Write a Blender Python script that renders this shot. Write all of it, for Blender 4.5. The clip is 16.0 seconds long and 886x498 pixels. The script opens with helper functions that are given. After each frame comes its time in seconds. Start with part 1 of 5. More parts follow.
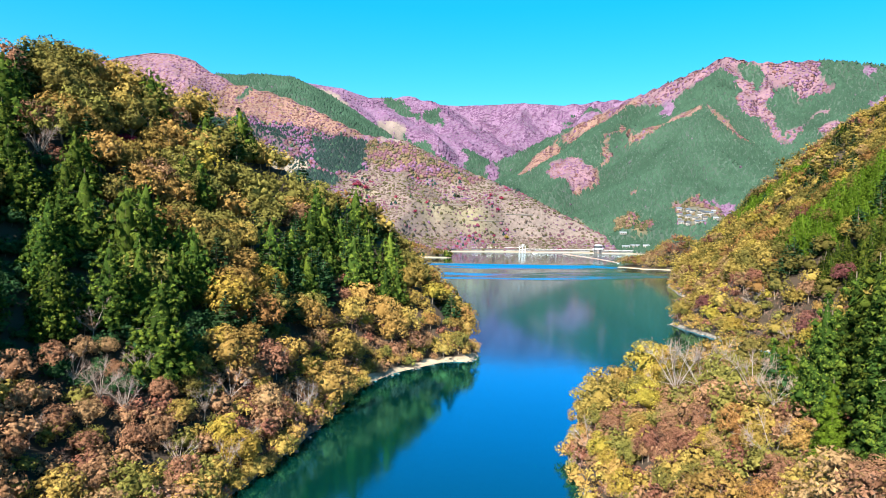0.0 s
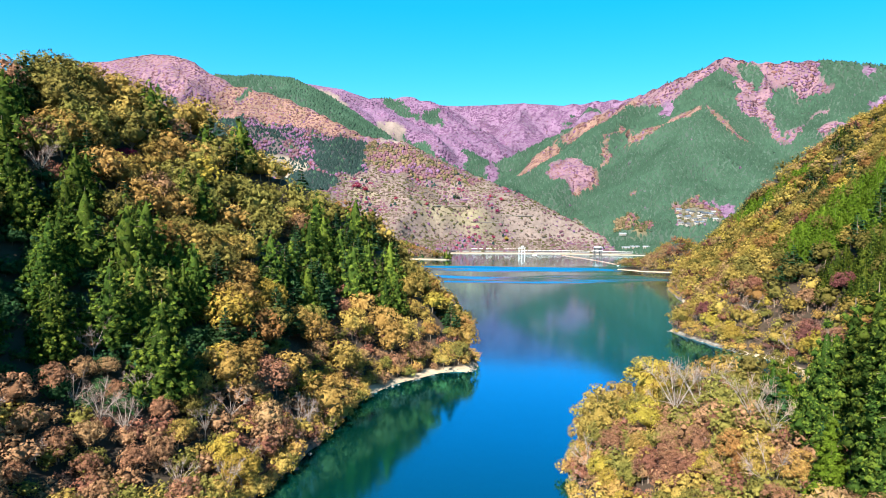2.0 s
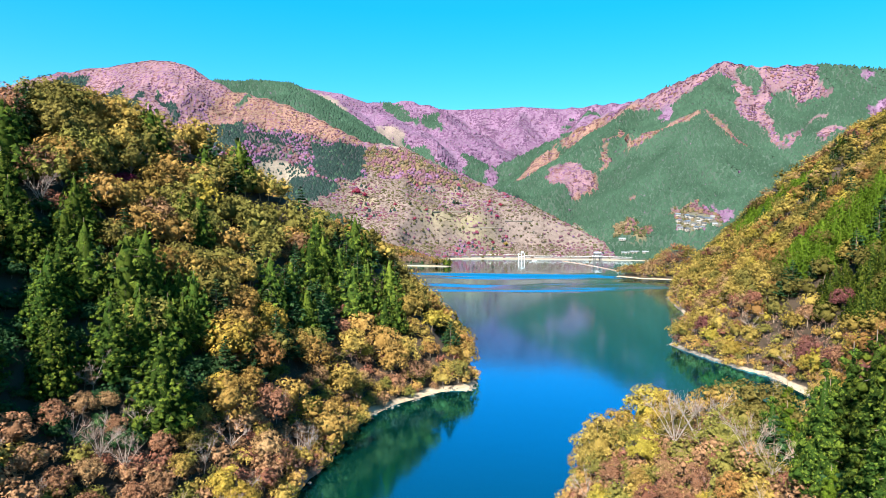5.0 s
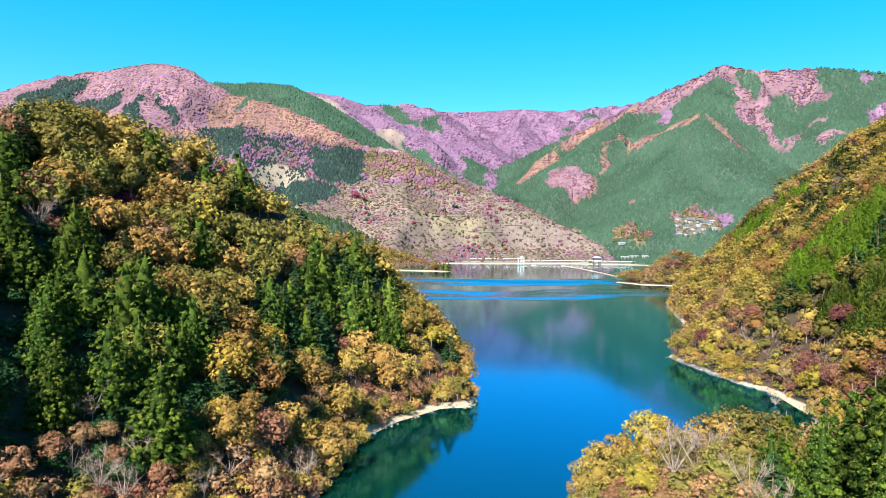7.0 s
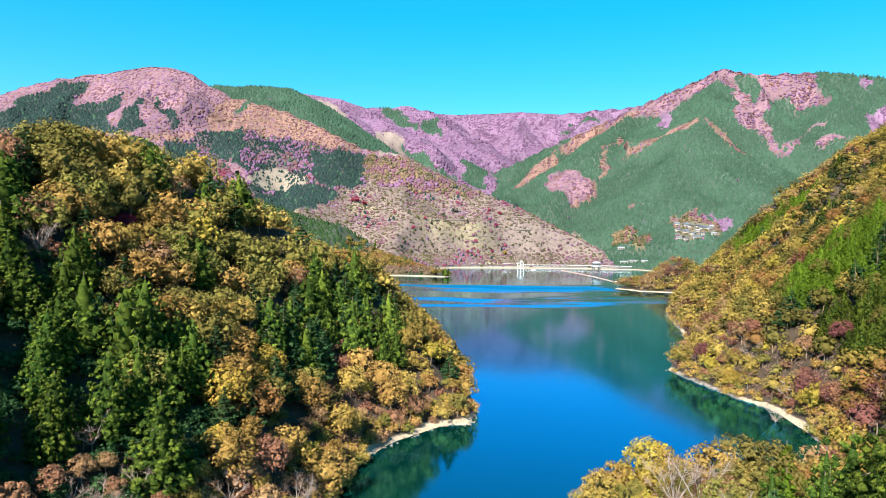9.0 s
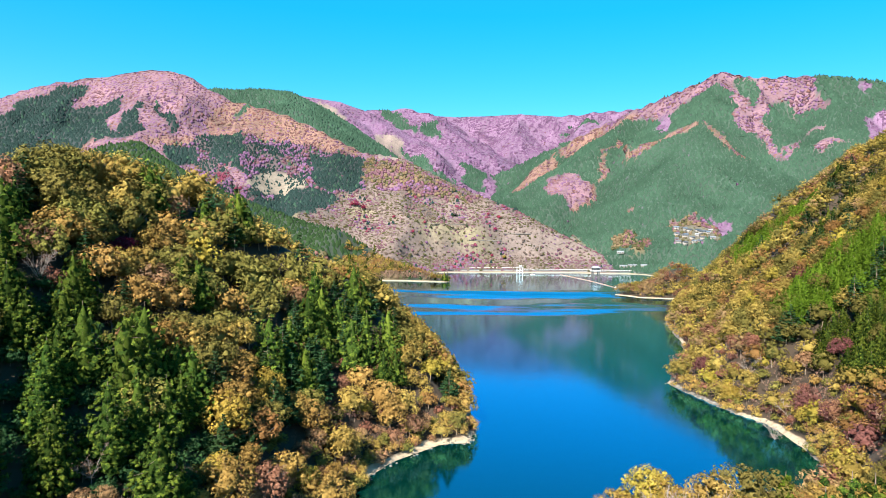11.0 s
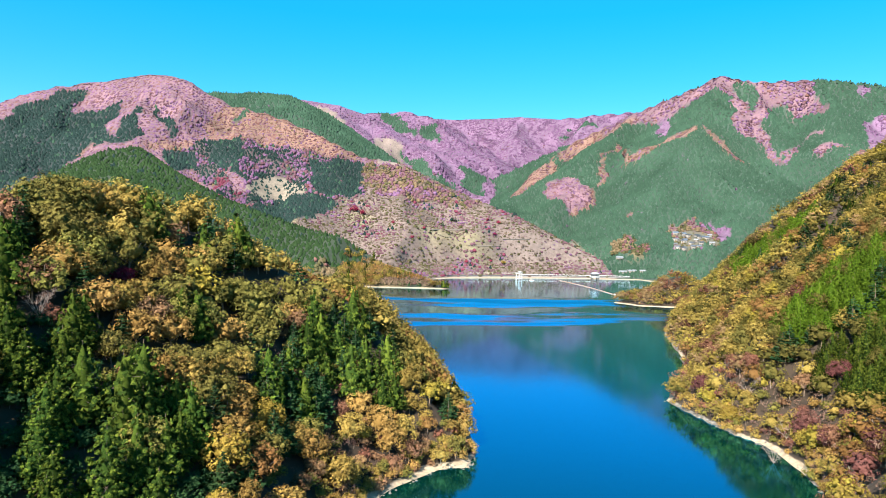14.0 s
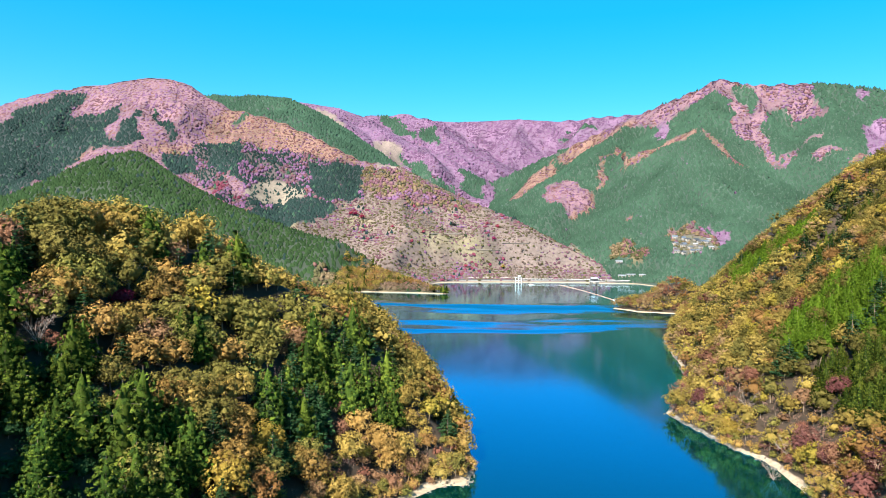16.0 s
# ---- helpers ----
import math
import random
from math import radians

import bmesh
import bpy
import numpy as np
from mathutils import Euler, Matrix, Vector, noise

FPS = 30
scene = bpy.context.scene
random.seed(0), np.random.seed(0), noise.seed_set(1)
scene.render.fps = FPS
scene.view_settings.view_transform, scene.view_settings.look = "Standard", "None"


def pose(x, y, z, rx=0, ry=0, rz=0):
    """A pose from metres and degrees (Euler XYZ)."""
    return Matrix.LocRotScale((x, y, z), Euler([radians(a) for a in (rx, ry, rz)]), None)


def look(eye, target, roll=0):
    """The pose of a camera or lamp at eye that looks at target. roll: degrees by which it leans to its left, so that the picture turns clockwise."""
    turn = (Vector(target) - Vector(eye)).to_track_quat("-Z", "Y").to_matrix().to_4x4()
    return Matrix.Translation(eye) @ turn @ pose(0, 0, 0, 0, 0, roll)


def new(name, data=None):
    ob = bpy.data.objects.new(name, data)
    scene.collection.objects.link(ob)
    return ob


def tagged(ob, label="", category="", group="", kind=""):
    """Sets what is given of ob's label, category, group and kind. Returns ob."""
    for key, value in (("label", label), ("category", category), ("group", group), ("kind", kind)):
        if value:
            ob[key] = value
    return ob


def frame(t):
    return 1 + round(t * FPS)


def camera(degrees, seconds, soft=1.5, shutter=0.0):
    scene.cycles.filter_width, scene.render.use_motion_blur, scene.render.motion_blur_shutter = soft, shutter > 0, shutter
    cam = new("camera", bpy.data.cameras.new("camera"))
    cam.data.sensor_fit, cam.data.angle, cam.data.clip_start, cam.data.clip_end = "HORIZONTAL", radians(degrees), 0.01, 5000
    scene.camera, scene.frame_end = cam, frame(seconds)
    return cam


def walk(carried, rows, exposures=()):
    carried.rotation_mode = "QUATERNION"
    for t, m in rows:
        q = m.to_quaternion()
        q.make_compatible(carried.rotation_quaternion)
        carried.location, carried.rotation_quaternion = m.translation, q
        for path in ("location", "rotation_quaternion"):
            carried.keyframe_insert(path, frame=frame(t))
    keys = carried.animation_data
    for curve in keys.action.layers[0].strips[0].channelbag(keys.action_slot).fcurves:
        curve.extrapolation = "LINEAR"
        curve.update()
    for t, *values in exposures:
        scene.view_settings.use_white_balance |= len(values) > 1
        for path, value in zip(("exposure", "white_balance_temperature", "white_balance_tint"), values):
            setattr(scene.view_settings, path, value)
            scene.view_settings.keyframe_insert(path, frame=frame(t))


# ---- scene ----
cam = camera(68.4, 16.0, soft=0.45)
PATH = [
    (0, (0.527, 0.166, 49.801), (0.477, 2.165, 49.731), 1.0),
    (0.5, (0.519, 0.182, 50.687), (0.468, 2.18, 50.616), 1.0),
    (1, (0.521, 0.202, 51.692), (0.471, 2.2, 51.621), 0.9),
    (1.5, (0.54, 0.157, 52.672), (0.489, 2.155, 52.601), 0.9),
    (2, (0.427, 0.127, 53.701), (0.378, 2.125, 53.63), 0.9),
    (2.5, (0.426, 0.126, 54.587), (0.377, 2.124, 54.517), 0.9),
    (3, (0.432, 0.135, 55.516), (0.382, 2.133, 55.448), 0.8),
    (3.5, (0.453, 0.171, 56.355), (0.404, 2.169, 56.289), 0.8),
    (4, (0.468, 0.207, 57.286), (0.419, 2.206, 57.222), 0.7),
    (6.5, (0.475, 0.015, 64.037), (0.428, 2.014, 63.977), 0.8),
    (7, (0.444, 0.137, 65.428), (0.397, 2.136, 65.37), 0.8),
    (7.5, (0.345, 0.218, 66.963), (0.299, 2.217, 66.905), 0.8),
    (8, (0.176, 0.301, 68.421), (0.131, 2.3, 68.365), 0.9),
    (8.5, (0.113, 0.337, 69.878), (0.069, 2.336, 69.823), 0.9),
    (9, (0.099, 0.4, 71.209), (0.054, 2.399, 71.156), 0.9),
    (11.5, (-0.019, 0.446, 78.939), (-0.061, 2.445, 78.89), 0.9),
    (12, (-0.083, 0.43, 80.204), (-0.124, 2.429, 80.156), 0.9),
    (12.5, (-0.067, 0.425, 81.637), (-0.108, 2.424, 81.591), 0.9),
    (13, (-0.05, 0.406, 83.152), (-0.092, 2.405, 83.106), 0.9),
    (13.5, (-0.036, 0.365, 84.667), (-0.078, 2.364, 84.622), 0.9),
    (14, (-0.086, 0.39, 86.134), (-0.127, 2.389, 86.089), 0.9),
    (14.5, (-0.191, 0.366, 87.589), (-0.231, 2.365, 87.546), 0.9),
    (15, (-0.264, 0.438, 89.126), (-0.303, 2.437, 89.083), 0.9),
    (15.5, (-0.293, 0.565, 90.637), (-0.332, 2.565, 90.594), 0.9),
    (16, (-0.26, 0.617, 92.061), (-0.299, 2.616, 92.02), 0.9),
]
walk(cam, [(t, look(eye, target, roll)) for t, eye, target, roll in PATH], [(0.0, 2.15), (8.0, 2.11), (16.0, 2.04)])


# ---- world, sun, exposure ----
SUN_TURN, SUN_RISE = radians(203.0), radians(38.0)   # from +y clockwise: behind the viewer


def build_world():
    world = bpy.data.worlds.new("sky")
    scene.world = world
    world.use_nodes = True
    nt = world.node_tree
    nt.nodes.clear()
    out = nt.nodes.new("ShaderNodeOutputWorld")
    back = nt.nodes.new("ShaderNodeBackground")
    sky = nt.nodes.new("ShaderNodeTexSky")
    sky.sky_type, sky.sun_disc = "NISHITA", False
    sky.sun_elevation, sky.sun_rotation = SUN_RISE, SUN_TURN
    sky.altitude, sky.air_density, sky.dust_density, sky.ozone_density = 600, 1.0, 0.2, 2.0
    tone = nt.nodes.new("ShaderNodeHueSaturation")
    tone.inputs["Hue"].default_value = 0.497
    tone.inputs["Saturation"].default_value = 1.55
    nt.links.new(sky.outputs[0], tone.inputs["Color"])
    # a clear, even autumn sky: the gradient is weak
    even = nt.nodes.new("ShaderNodeMix")
    even.data_type = "RGBA"
    even.inputs[0].default_value = 0.5
    even.inputs[7].default_value = (0.11, 2.1, 3.4, 1)
    nt.links.new(tone.outputs[0], even.inputs[6])
    nt.links.new(even.outputs[2], back.inputs["Color"])
    back.inputs["Strength"].default_value = 0.070
    nt.links.new(back.outputs[0], out.inputs[0])
    lamp = bpy.data.lights.new("sun", "SUN")
    lamp.energy, lamp.angle, lamp.color = 5.0, radians(0.5), (1.0, 0.93, 0.82)
    sun = new("sun", lamp)
    flat = math.cos(SUN_RISE)
    at = Vector((math.sin(SUN_TURN) * flat, math.cos(SUN_TURN) * flat, math.sin(SUN_RISE)))
    sun.matrix_world = look(at * 900, (0, 0, 0))


build_world()


# ---- the lie of the land ----
# crest lines: (slope of the flanks, [(x, y, z), ...])
RIDGES_NEAR = {
    "left_hill": (0.98, [(-250, 40, 120), (-165, 120, 106), (-122, 165, 87), (-114, 213, 90), (-96, 242, 86), (-68, 262, 73), (-38, 270, 59), (-13, 268, 42), (-3, 258, 22), (1, 246, 7)]),
    "left_back": (0.8, [(-114, 213, 90), (-190, 320, 82), (-330, 420, 90), (-520, 560, 120)]),
    "left_shoulder": (0.8, [(-114, 213, 90), (-75, 330, 58), (-55, 420, 42), (-90, 520, 38), (-160, 640, 38), (-260, 760, 50)]),
    "right_hill": (0.9, [(560, 700, 250), (404, 668, 163), (331, 571, 135), (270, 640, 88), (270, 740, 60), (285, 850, 44), (250, 855, 16)]),
    "right_spur": (0.85, [(331, 571, 135), (290, 510, 112), (236, 466, 76), (198, 466, 38)]),
    "right_near": (0.95, [(404, 668, 163), (400, 520, 180), (310, 380, 160), (255, 300, 130), (190, 255, 72), (160, 262, 42)]),
    "right_close": (0.9, [(255, 300, 130), (230, 180, 110), (200, 60, 100), (180, -60, 95)]),
    "point": (0.72, [(150, -60, 90), (88, 5, 55), (50, 60, 31), (46, 92, 25), (44, 128, 16), (39, 147, 10), (33, 156, 3)]),
}
RIDGES_FAR = {
    "terrace": (0.50, [(330, 1370, 21), (240, 1440, 72), (120, 1500, 140), (-11, 1570, 195), (-149, 1650, 270)]),
    "left_mountain": (0.78, [(-170, 1655, 272), (-248, 1695, 285), (-312, 1720, 317), (-395, 1755, 360), (-479, 1780, 397), (-564, 1805, 424), (-642, 1825, 443), (-704, 1840, 476), (-765, 1850, 510), (-823, 1852, 527), (-884, 1850, 529), (-982, 1845, 516), (-1057, 1835, 502), (-1126, 1815, 486), (-1189, 1790, 462), (-1240, 1750, 429), (-1341, 1720, 377), (-1447, 1700, 338)]),
    "left_spur_a": (0.7, [(-879, 1850, 517), (-830, 1700, 425), (-770, 1560, 318), (-715, 1450, 225), (-690, 1380, 180)]),
    "left_spur_b": (0.7, [(-1055, 1830, 488), (-1045, 1660, 380), (-1000, 1500, 265), (-960, 1380, 190)]),
    "left_spur_c": (0.66, [(-621, 1830, 411), (-575, 1670, 330), (-510, 1520, 235), (-440, 1400, 160)]),
    "left_spur_d": (0.6, [(-312, 1720, 310), (-300, 1600, 245), (-260, 1480, 165), (-210, 1380, 100)]),
    "plantation": (0.62, [(-881, 1080, 132), (-774, 1120, 152), (-721, 1180, 196), (-676, 1250, 240), (-631, 1270, 250), (-550, 1240, 200), (-427, 1200, 145), (-288, 1150, 98), (-161, 1110, 70), (-81, 1080, 44), (-42, 1060, 18)]),
    "back_green": (0.6, [(-1147, 2350, 532), (-917, 2420, 600), (-767, 2450, 606), (-634, 2430, 597), (-506, 2330, 505), (-390, 2250, 425), (-297, 2150, 337)]),
    "pink_left": (0.6, [(-694, 2850, 672), (-520, 2850, 645), (-396, 2850, 604), (-217, 2800, 500), (-46, 2750, 425), (106, 2650, 311)]),
    "blue_mid": (0.6, [(-516, 3500, 728), (-278, 3550, 753), (-137, 3500, 712), (-57, 3350, 585), (86, 3200, 440)]),
}
RIDGES_HIGH = {
    "far": (0.8, [(-783, 4300, 830), (-114, 4350, 861), (149, 4350, 864), (411, 4350, 878), (673, 4350, 863), (867, 4300, 882), (1116, 4200, 892), (1401, 4200, 930)]),
    "peak": (0.92, [(1473, 1950, 487), (1325, 2080, 578), (1177, 2180, 618), (997, 2250, 625), (919, 2320, 664), (822, 2350, 618), (651, 2450, 548), (520, 2520, 490), (338, 2600, 404), (120, 2700, 310)]),
    "green_spur": (0.68, [(919, 2320, 664), (817, 2150, 536), (697, 1960, 408), (588, 1800, 292), (471, 1650, 160), (394, 1560, 78)]),
    "spur_right": (0.68, [(697, 1960, 408), (750, 1880, 350), (788, 1800, 280), (809, 1650, 150)]),
    "spur_edge": (0.68, [(1177, 2180, 618), (1141, 2000, 492), (1090, 1850, 368), (1061, 1700, 259), (996, 1550, 150)]),
    "spur_mid": (0.68, [(651, 2450, 548), (522, 2250, 428), (417, 2100, 350), (255, 1950, 238), (115, 1850, 180)]),
    "far_spur_a": (0.7, [(411, 4350, 878), (330, 4000, 700), (260, 3600, 480)]),
    "far_spur_b": (0.7, [(867, 4300, 882), (700, 3950, 690), (560, 3500, 470)]),
    "far_spur_c": (0.7, [(-114, 4350, 861), (20, 4000, 690), (100, 3700, 520)]),
    "spur_low": (0.66, [(338, 2600, 404), (330, 2400, 320), (290, 2200, 235)]),
    "spur_top": (0.72, [(997, 2250, 625), (960, 2080, 500), (930, 1930, 390), (900, 1780, 270)]),
    "village": (0.5, [(660, 1440, 72), (590, 1455, 92), (540, 1478, 112), (500, 1482, 106), (450, 1450, 72), (359, 1420, 52)]),
}
SHORE_LEFT = [(-60, -250), (-58, 0), (-50, 60), (-43, 98), (-40, 120), (-34, 151), (-29, 198), (-20, 219), (-4, 238), (6, 239), (8, 252), (6, 290), (-2, 350), (-12, 400), (-35, 480), (-85, 600), (-160, 740), (-235, 860), (-245, 930), (-207, 969), (-149, 1037), (-80, 1034), (-14, 1023)]
SHORE_FAR = [(-8, 1036), (-35, 1062), (-58, 1130), (-52, 1215), (-30, 1268), (-6, 1287), (100, 1315), (225, 1338), (371, 1326), (390, 1250), (335, 1060), (250, 930), (205, 858), (229, 818), (275, 806), (245, 720), (188, 587), (168, 493), (150, 420), (119, 360)]
SHORE_RIGHT = [(112, 346), (119, 308), (124, 288), (130, 272), (129, 244), (126, 215), (105, 192), (70, 174), (46, 166), (31, 160), (25, 145), (25, 122), (25, 104), (24, 84), (20, 60), (20, -30), (34, -250)]
LAKE = np.array(SHORE_LEFT + SHORE_FAR + SHORE_RIGHT, float)


def wave_hash(i, j, seed):
    h = np.sin(i * 127.1 + j * 311.7 + seed * 74.7) * 43758.5453
    return h - np.floor(h)


def grain(x, y, size, seed=0):
    """Smooth random field between -1 and 1, with lumps of that size in metres."""
    u, v = np.asarray(x, float) / size, np.asarray(y, float) / size
    i, j = np.floor(u), np.floor(v)
    a, b = u - i, v - j
    a, b = a * a * (3 - 2 * a), b * b * (3 - 2 * b)
    low = wave_hash(i, j, seed) * (1 - a) + wave_hash(i + 1, j, seed) * a
    high = wave_hash(i, j + 1, seed) * (1 - a) + wave_hash(i + 1, j + 1, seed) * a
    return 2 * (low * (1 - b) + high * b) - 1


def nearest(x, y, pts):
    """For a polyline of (x, y[, z]): distance, and the height of the nearest crest."""
    best_d, best_z = np.full(np.shape(x), 1e9), np.zeros(np.shape(x))
    for p, q in zip(pts[:-1], pts[1:]):
        dx, dy = q[0] - p[0], q[1] - p[1]
        s = np.clip(((x - p[0]) * dx + (y - p[1]) * dy) / (dx * dx + dy * dy), 0, 1)
        d = np.hypot(x - p[0] - s * dx, y - p[1] - s * dy)
        z = p[2] + s * (q[2] - p[2]) if len(p) > 2 else 0 * s
        best_z = np.where(d < best_d, z, best_z)
        best_d = np.minimum(d, best_d)
    return best_d, best_z


def crest_height(x, y, ridge):
    slope, pts = ridge
    top = np.full(np.shape(x), -1e9)
    for p, q in zip(pts[:-1], pts[1:]):
        dx, dy = q[0] - p[0], q[1] - p[1]
        s = np.clip(((x - p[0]) * dx + (y - p[1]) * dy) / (dx * dx + dy * dy), 0, 1)
        d = np.hypot(x - p[0] - s * dx, y - p[1] - s * dy)
        top = np.maximum(top, p[2] + s * (q[2] - p[2]) - slope * d)
    return top


def shore_distance(x, y):
    """Metres from the waterline: positive on land, negative in the lake."""
    d, inside = np.full(np.shape(x), 1e9), np.zeros(np.shape(x), bool)
    for p, q in zip(LAKE, np.roll(LAKE, -1, axis=0)):
        dx, dy = q - p
        s = np.clip(((x - p[0]) * dx + (y - p[1]) * dy) / (dx * dx + dy * dy), 0, 1)
        d = np.minimum(d, np.hypot(x - p[0] - s * dx, y - p[1] - s * dy))
        if dy:
            inside ^= ((p[1] > y) != (q[1] > y)) & (x < p[0] + (y - p[1]) / dy * dx)
    return np.where(inside, -d, d)


BEACHES = [(-3, 234, 17, 5.5), (-25, 209, 9, 4.2), (-15, 224, 8, 3.0), (128, 262, 26, 3.4), (115, 350, 9, 3.5), (240, 815, 60, 6), (165, 480, 20, 3), (-110, 1035, 130, 6), (180, 1325, 220, 5)]


def beach_width(x, y):
    """The strip of bare bank above the water, wide on some stretches of the shore."""
    w = 0.5 + 0.4 * grain(x, y, 18, 9)
    for bx, by, r, full in BEACHES:
        w = np.maximum(w, full * np.clip(1.6 - 1.2 * np.hypot(x - bx, y - by) / r, 0, 1) + 0.5 * grain(x, y, 9, 10))
    return w


def height(x, y):
    x, y = np.asarray(x, float), np.asarray(y, float)
    away = np.clip((y - 900) / 900, 0, 1)
    wx = x + grain(x, y, 90, 1) * (4 + 14 * away) + grain(x, y, 260, 2) * 40 * away
    wy = y + grain(x, y, 90, 3) * (4 + 14 * away) + grain(x, y, 260, 4) * 40 * away
    top = np.full(x.shape, 2.0)
    for ridge in RIDGES_NEAR.values():
        top = np.maximum(top, crest_height(wx * (1 - away) + x * away, wy * (1 - away) + y * away, ridge))
    for group in (RIDGES_FAR, RIDGES_HIGH):
        for ridge in group.values():
            straight = crest_height(x, y, ridge)
            bent = crest_height(wx, wy, ridge)
            d, z = nearest(x, y, ridge[1])
            k = np.clip(d / 120, 0, 1)
            gully = (np.abs(grain(x, y, 210, 11)) * 44 + np.abs(grain(x, y, 110, 5)) * 26 + np.abs(grain(x, y, 50, 6)) * 10 - 26) * k
            top = np.maximum(top, straight * (1 - k) + bent * k - gully)
    sd = shore_distance(x, y)
    rough = grain(x, y, 14, 7) * 1.2 + grain(x, y, 5, 8) * 0.35
    top = top + rough * np.clip(sd / 20, 0, 1)
    far = np.clip((y - 700) / 300, 0, 1)
    wide = beach_width(x, y)
    bank = 0.22 * np.clip(sd, 0, wide + 1) + (1.1 - 0.75 * far) * np.clip(sd - wide, 0, None) + 2.5 * np.clip(sd - 80, 0, None)
    land = np.minimum(top, bank)
    return np.where(sd > 0, land, np.maximum(0.4 * sd, -24))


# ---- materials ----
def material(name):
    m = bpy.data.materials.new(name)
    m.use_nodes = True
    m.node_tree.nodes.clear()
    nt = m.node_tree
    out = nt.nodes.new("ShaderNodeOutputMaterial")
    bsdf = nt.nodes.new("ShaderNodeBsdfPrincipled")
    nt.links.new(bsdf.outputs[0], out.inputs["Surface"])
    return m, nt, bsdf, out


def node(nt, kind, **values):
    n = nt.nodes.new(kind)
    for key, value in values.items():
        n.inputs[key].default_value = value
    return n


def noise_tex(nt, scale, detail=4.0, coords=None):
    n = node(nt, "ShaderNodeTexNoise", Scale=scale, Detail=detail)
    if coords is not None:
        nt.links.new(coords, n.inputs["Vector"])
    return n


def ramp(nt, fac, stops):
    r = nt.nodes.new("ShaderNodeValToRGB")
    e = r.color_ramp.elements
    while len(e) < len(stops):
        e.new(0.5)
    for k, (at, colour) in enumerate(stops):
        e[k].position, e[k].color = at, (*colour, 1)
    nt.links.new(fac, r.inputs[0])
    return r.outputs[0]


def mix(nt, fac, a, b, blend="MIX"):
    m = nt.nodes.new("ShaderNodeMix")
    m.data_type, m.blend_type = "RGBA", blend
    for sock, value in ((m.inputs[0], fac), (m.inputs[6], a), (m.inputs[7], b)):
        if isinstance(value, (int, float)):
            sock.default_value = value
        elif isinstance(value, tuple):
            sock.default_value = (*value, 1)
        else:
            nt.links.new(value, sock)
    return m.outputs[2]


def maths(nt, op, a, b=0.0):
    m = nt.nodes.new("ShaderNodeMath")
    m.operation = op
    for sock, value in zip(m.inputs, (a, b)):
        if isinstance(value, (int, float)):
            sock.default_value = value
        else:
            nt.links.new(value, sock)
    return m.outputs[0]


def bump(nt, bsdf, height_socket, strength, distance):
    b = node(nt, "ShaderNodeBump", Strength=strength, Distance=distance)
    nt.links.new(height_socket, b.inputs["Height"])
    nt.links.new(b.outputs[0], bsdf.inputs["Normal"])


def leaf_material(name, dark, main, light, through_light=0.1, spread=0.48, gaps=7.5, air_share=0.42):
    """Foliage: every spray of leaves has its own shade, every tree its own tone."""
    dark, light = (tuple(m + spread * (c - m) for c, m in zip(shade, main)) for shade in (dark, light))
    m, nt, bsdf, out = material(name)
    geo = nt.nodes.new("ShaderNodeNewGeometry")
    col = ramp(nt, geo.outputs["Random Per Island"], [(0.0, dark), (0.45, main), (0.85, light), (1.0, light)])
    info = nt.nodes.new("ShaderNodeObjectInfo")
    att = nt.nodes.new("ShaderNodeAttribute")
    att.attribute_name = "tone"
    level = maths(nt, "ADD", maths(nt, "MULTIPLY", info.outputs["Random"], 0.35), att.outputs["Fac"])
    hsv = nt.nodes.new("ShaderNodeHueSaturation")
    nt.links.new(col, hsv.inputs["Color"])
    nt.links.new(level, hsv.inputs["Value"])
    nt.links.new(maths(nt, "ADD", maths(nt, "MULTIPLY", info.outputs["Random"], 0.03), 0.485), hsv.inputs["Hue"])
    nt.links.new(hsv.outputs[0], bsdf.inputs["Base Color"])
    bsdf.inputs["Roughness"].default_value = 0.62
    bsdf.inputs["Specular IOR Level"].default_value = 0.0
    if through_light:
        tr = nt.nodes.new("ShaderNodeBsdfTranslucent")
        nt.links.new(hsv.outputs[0], tr.inputs["Color"])
        both = nt.nodes.new("ShaderNodeMixShader")
        both.inputs[0].default_value = through_light
        nt.links.new(bsdf.outputs[0], both.inputs[1])
        nt.links.new(tr.outputs[0], both.inputs[2])
        nt.links.new(both.outputs[0], out.inputs["Surface"])
    if gaps:
        # single leaves within a spray, with air between them
        n = noise_tex(nt, gaps, 2.0, geo.outputs["Position"])
        air = nt.nodes.new("ShaderNodeBsdfTransparent")
        leafy = nt.nodes.new("ShaderNodeMixShader")
        nt.links.new(maths(nt, "GREATER_THAN", n.outputs[0], air_share), leafy.inputs[0])
        nt.links.new(air.outputs[0], leafy.inputs[1])
        nt.links.new(out.inputs["Surface"].links[0].from_socket, leafy.inputs[2])
        nt.links.new(leafy.outputs[0], out.inputs["Surface"])
    return m


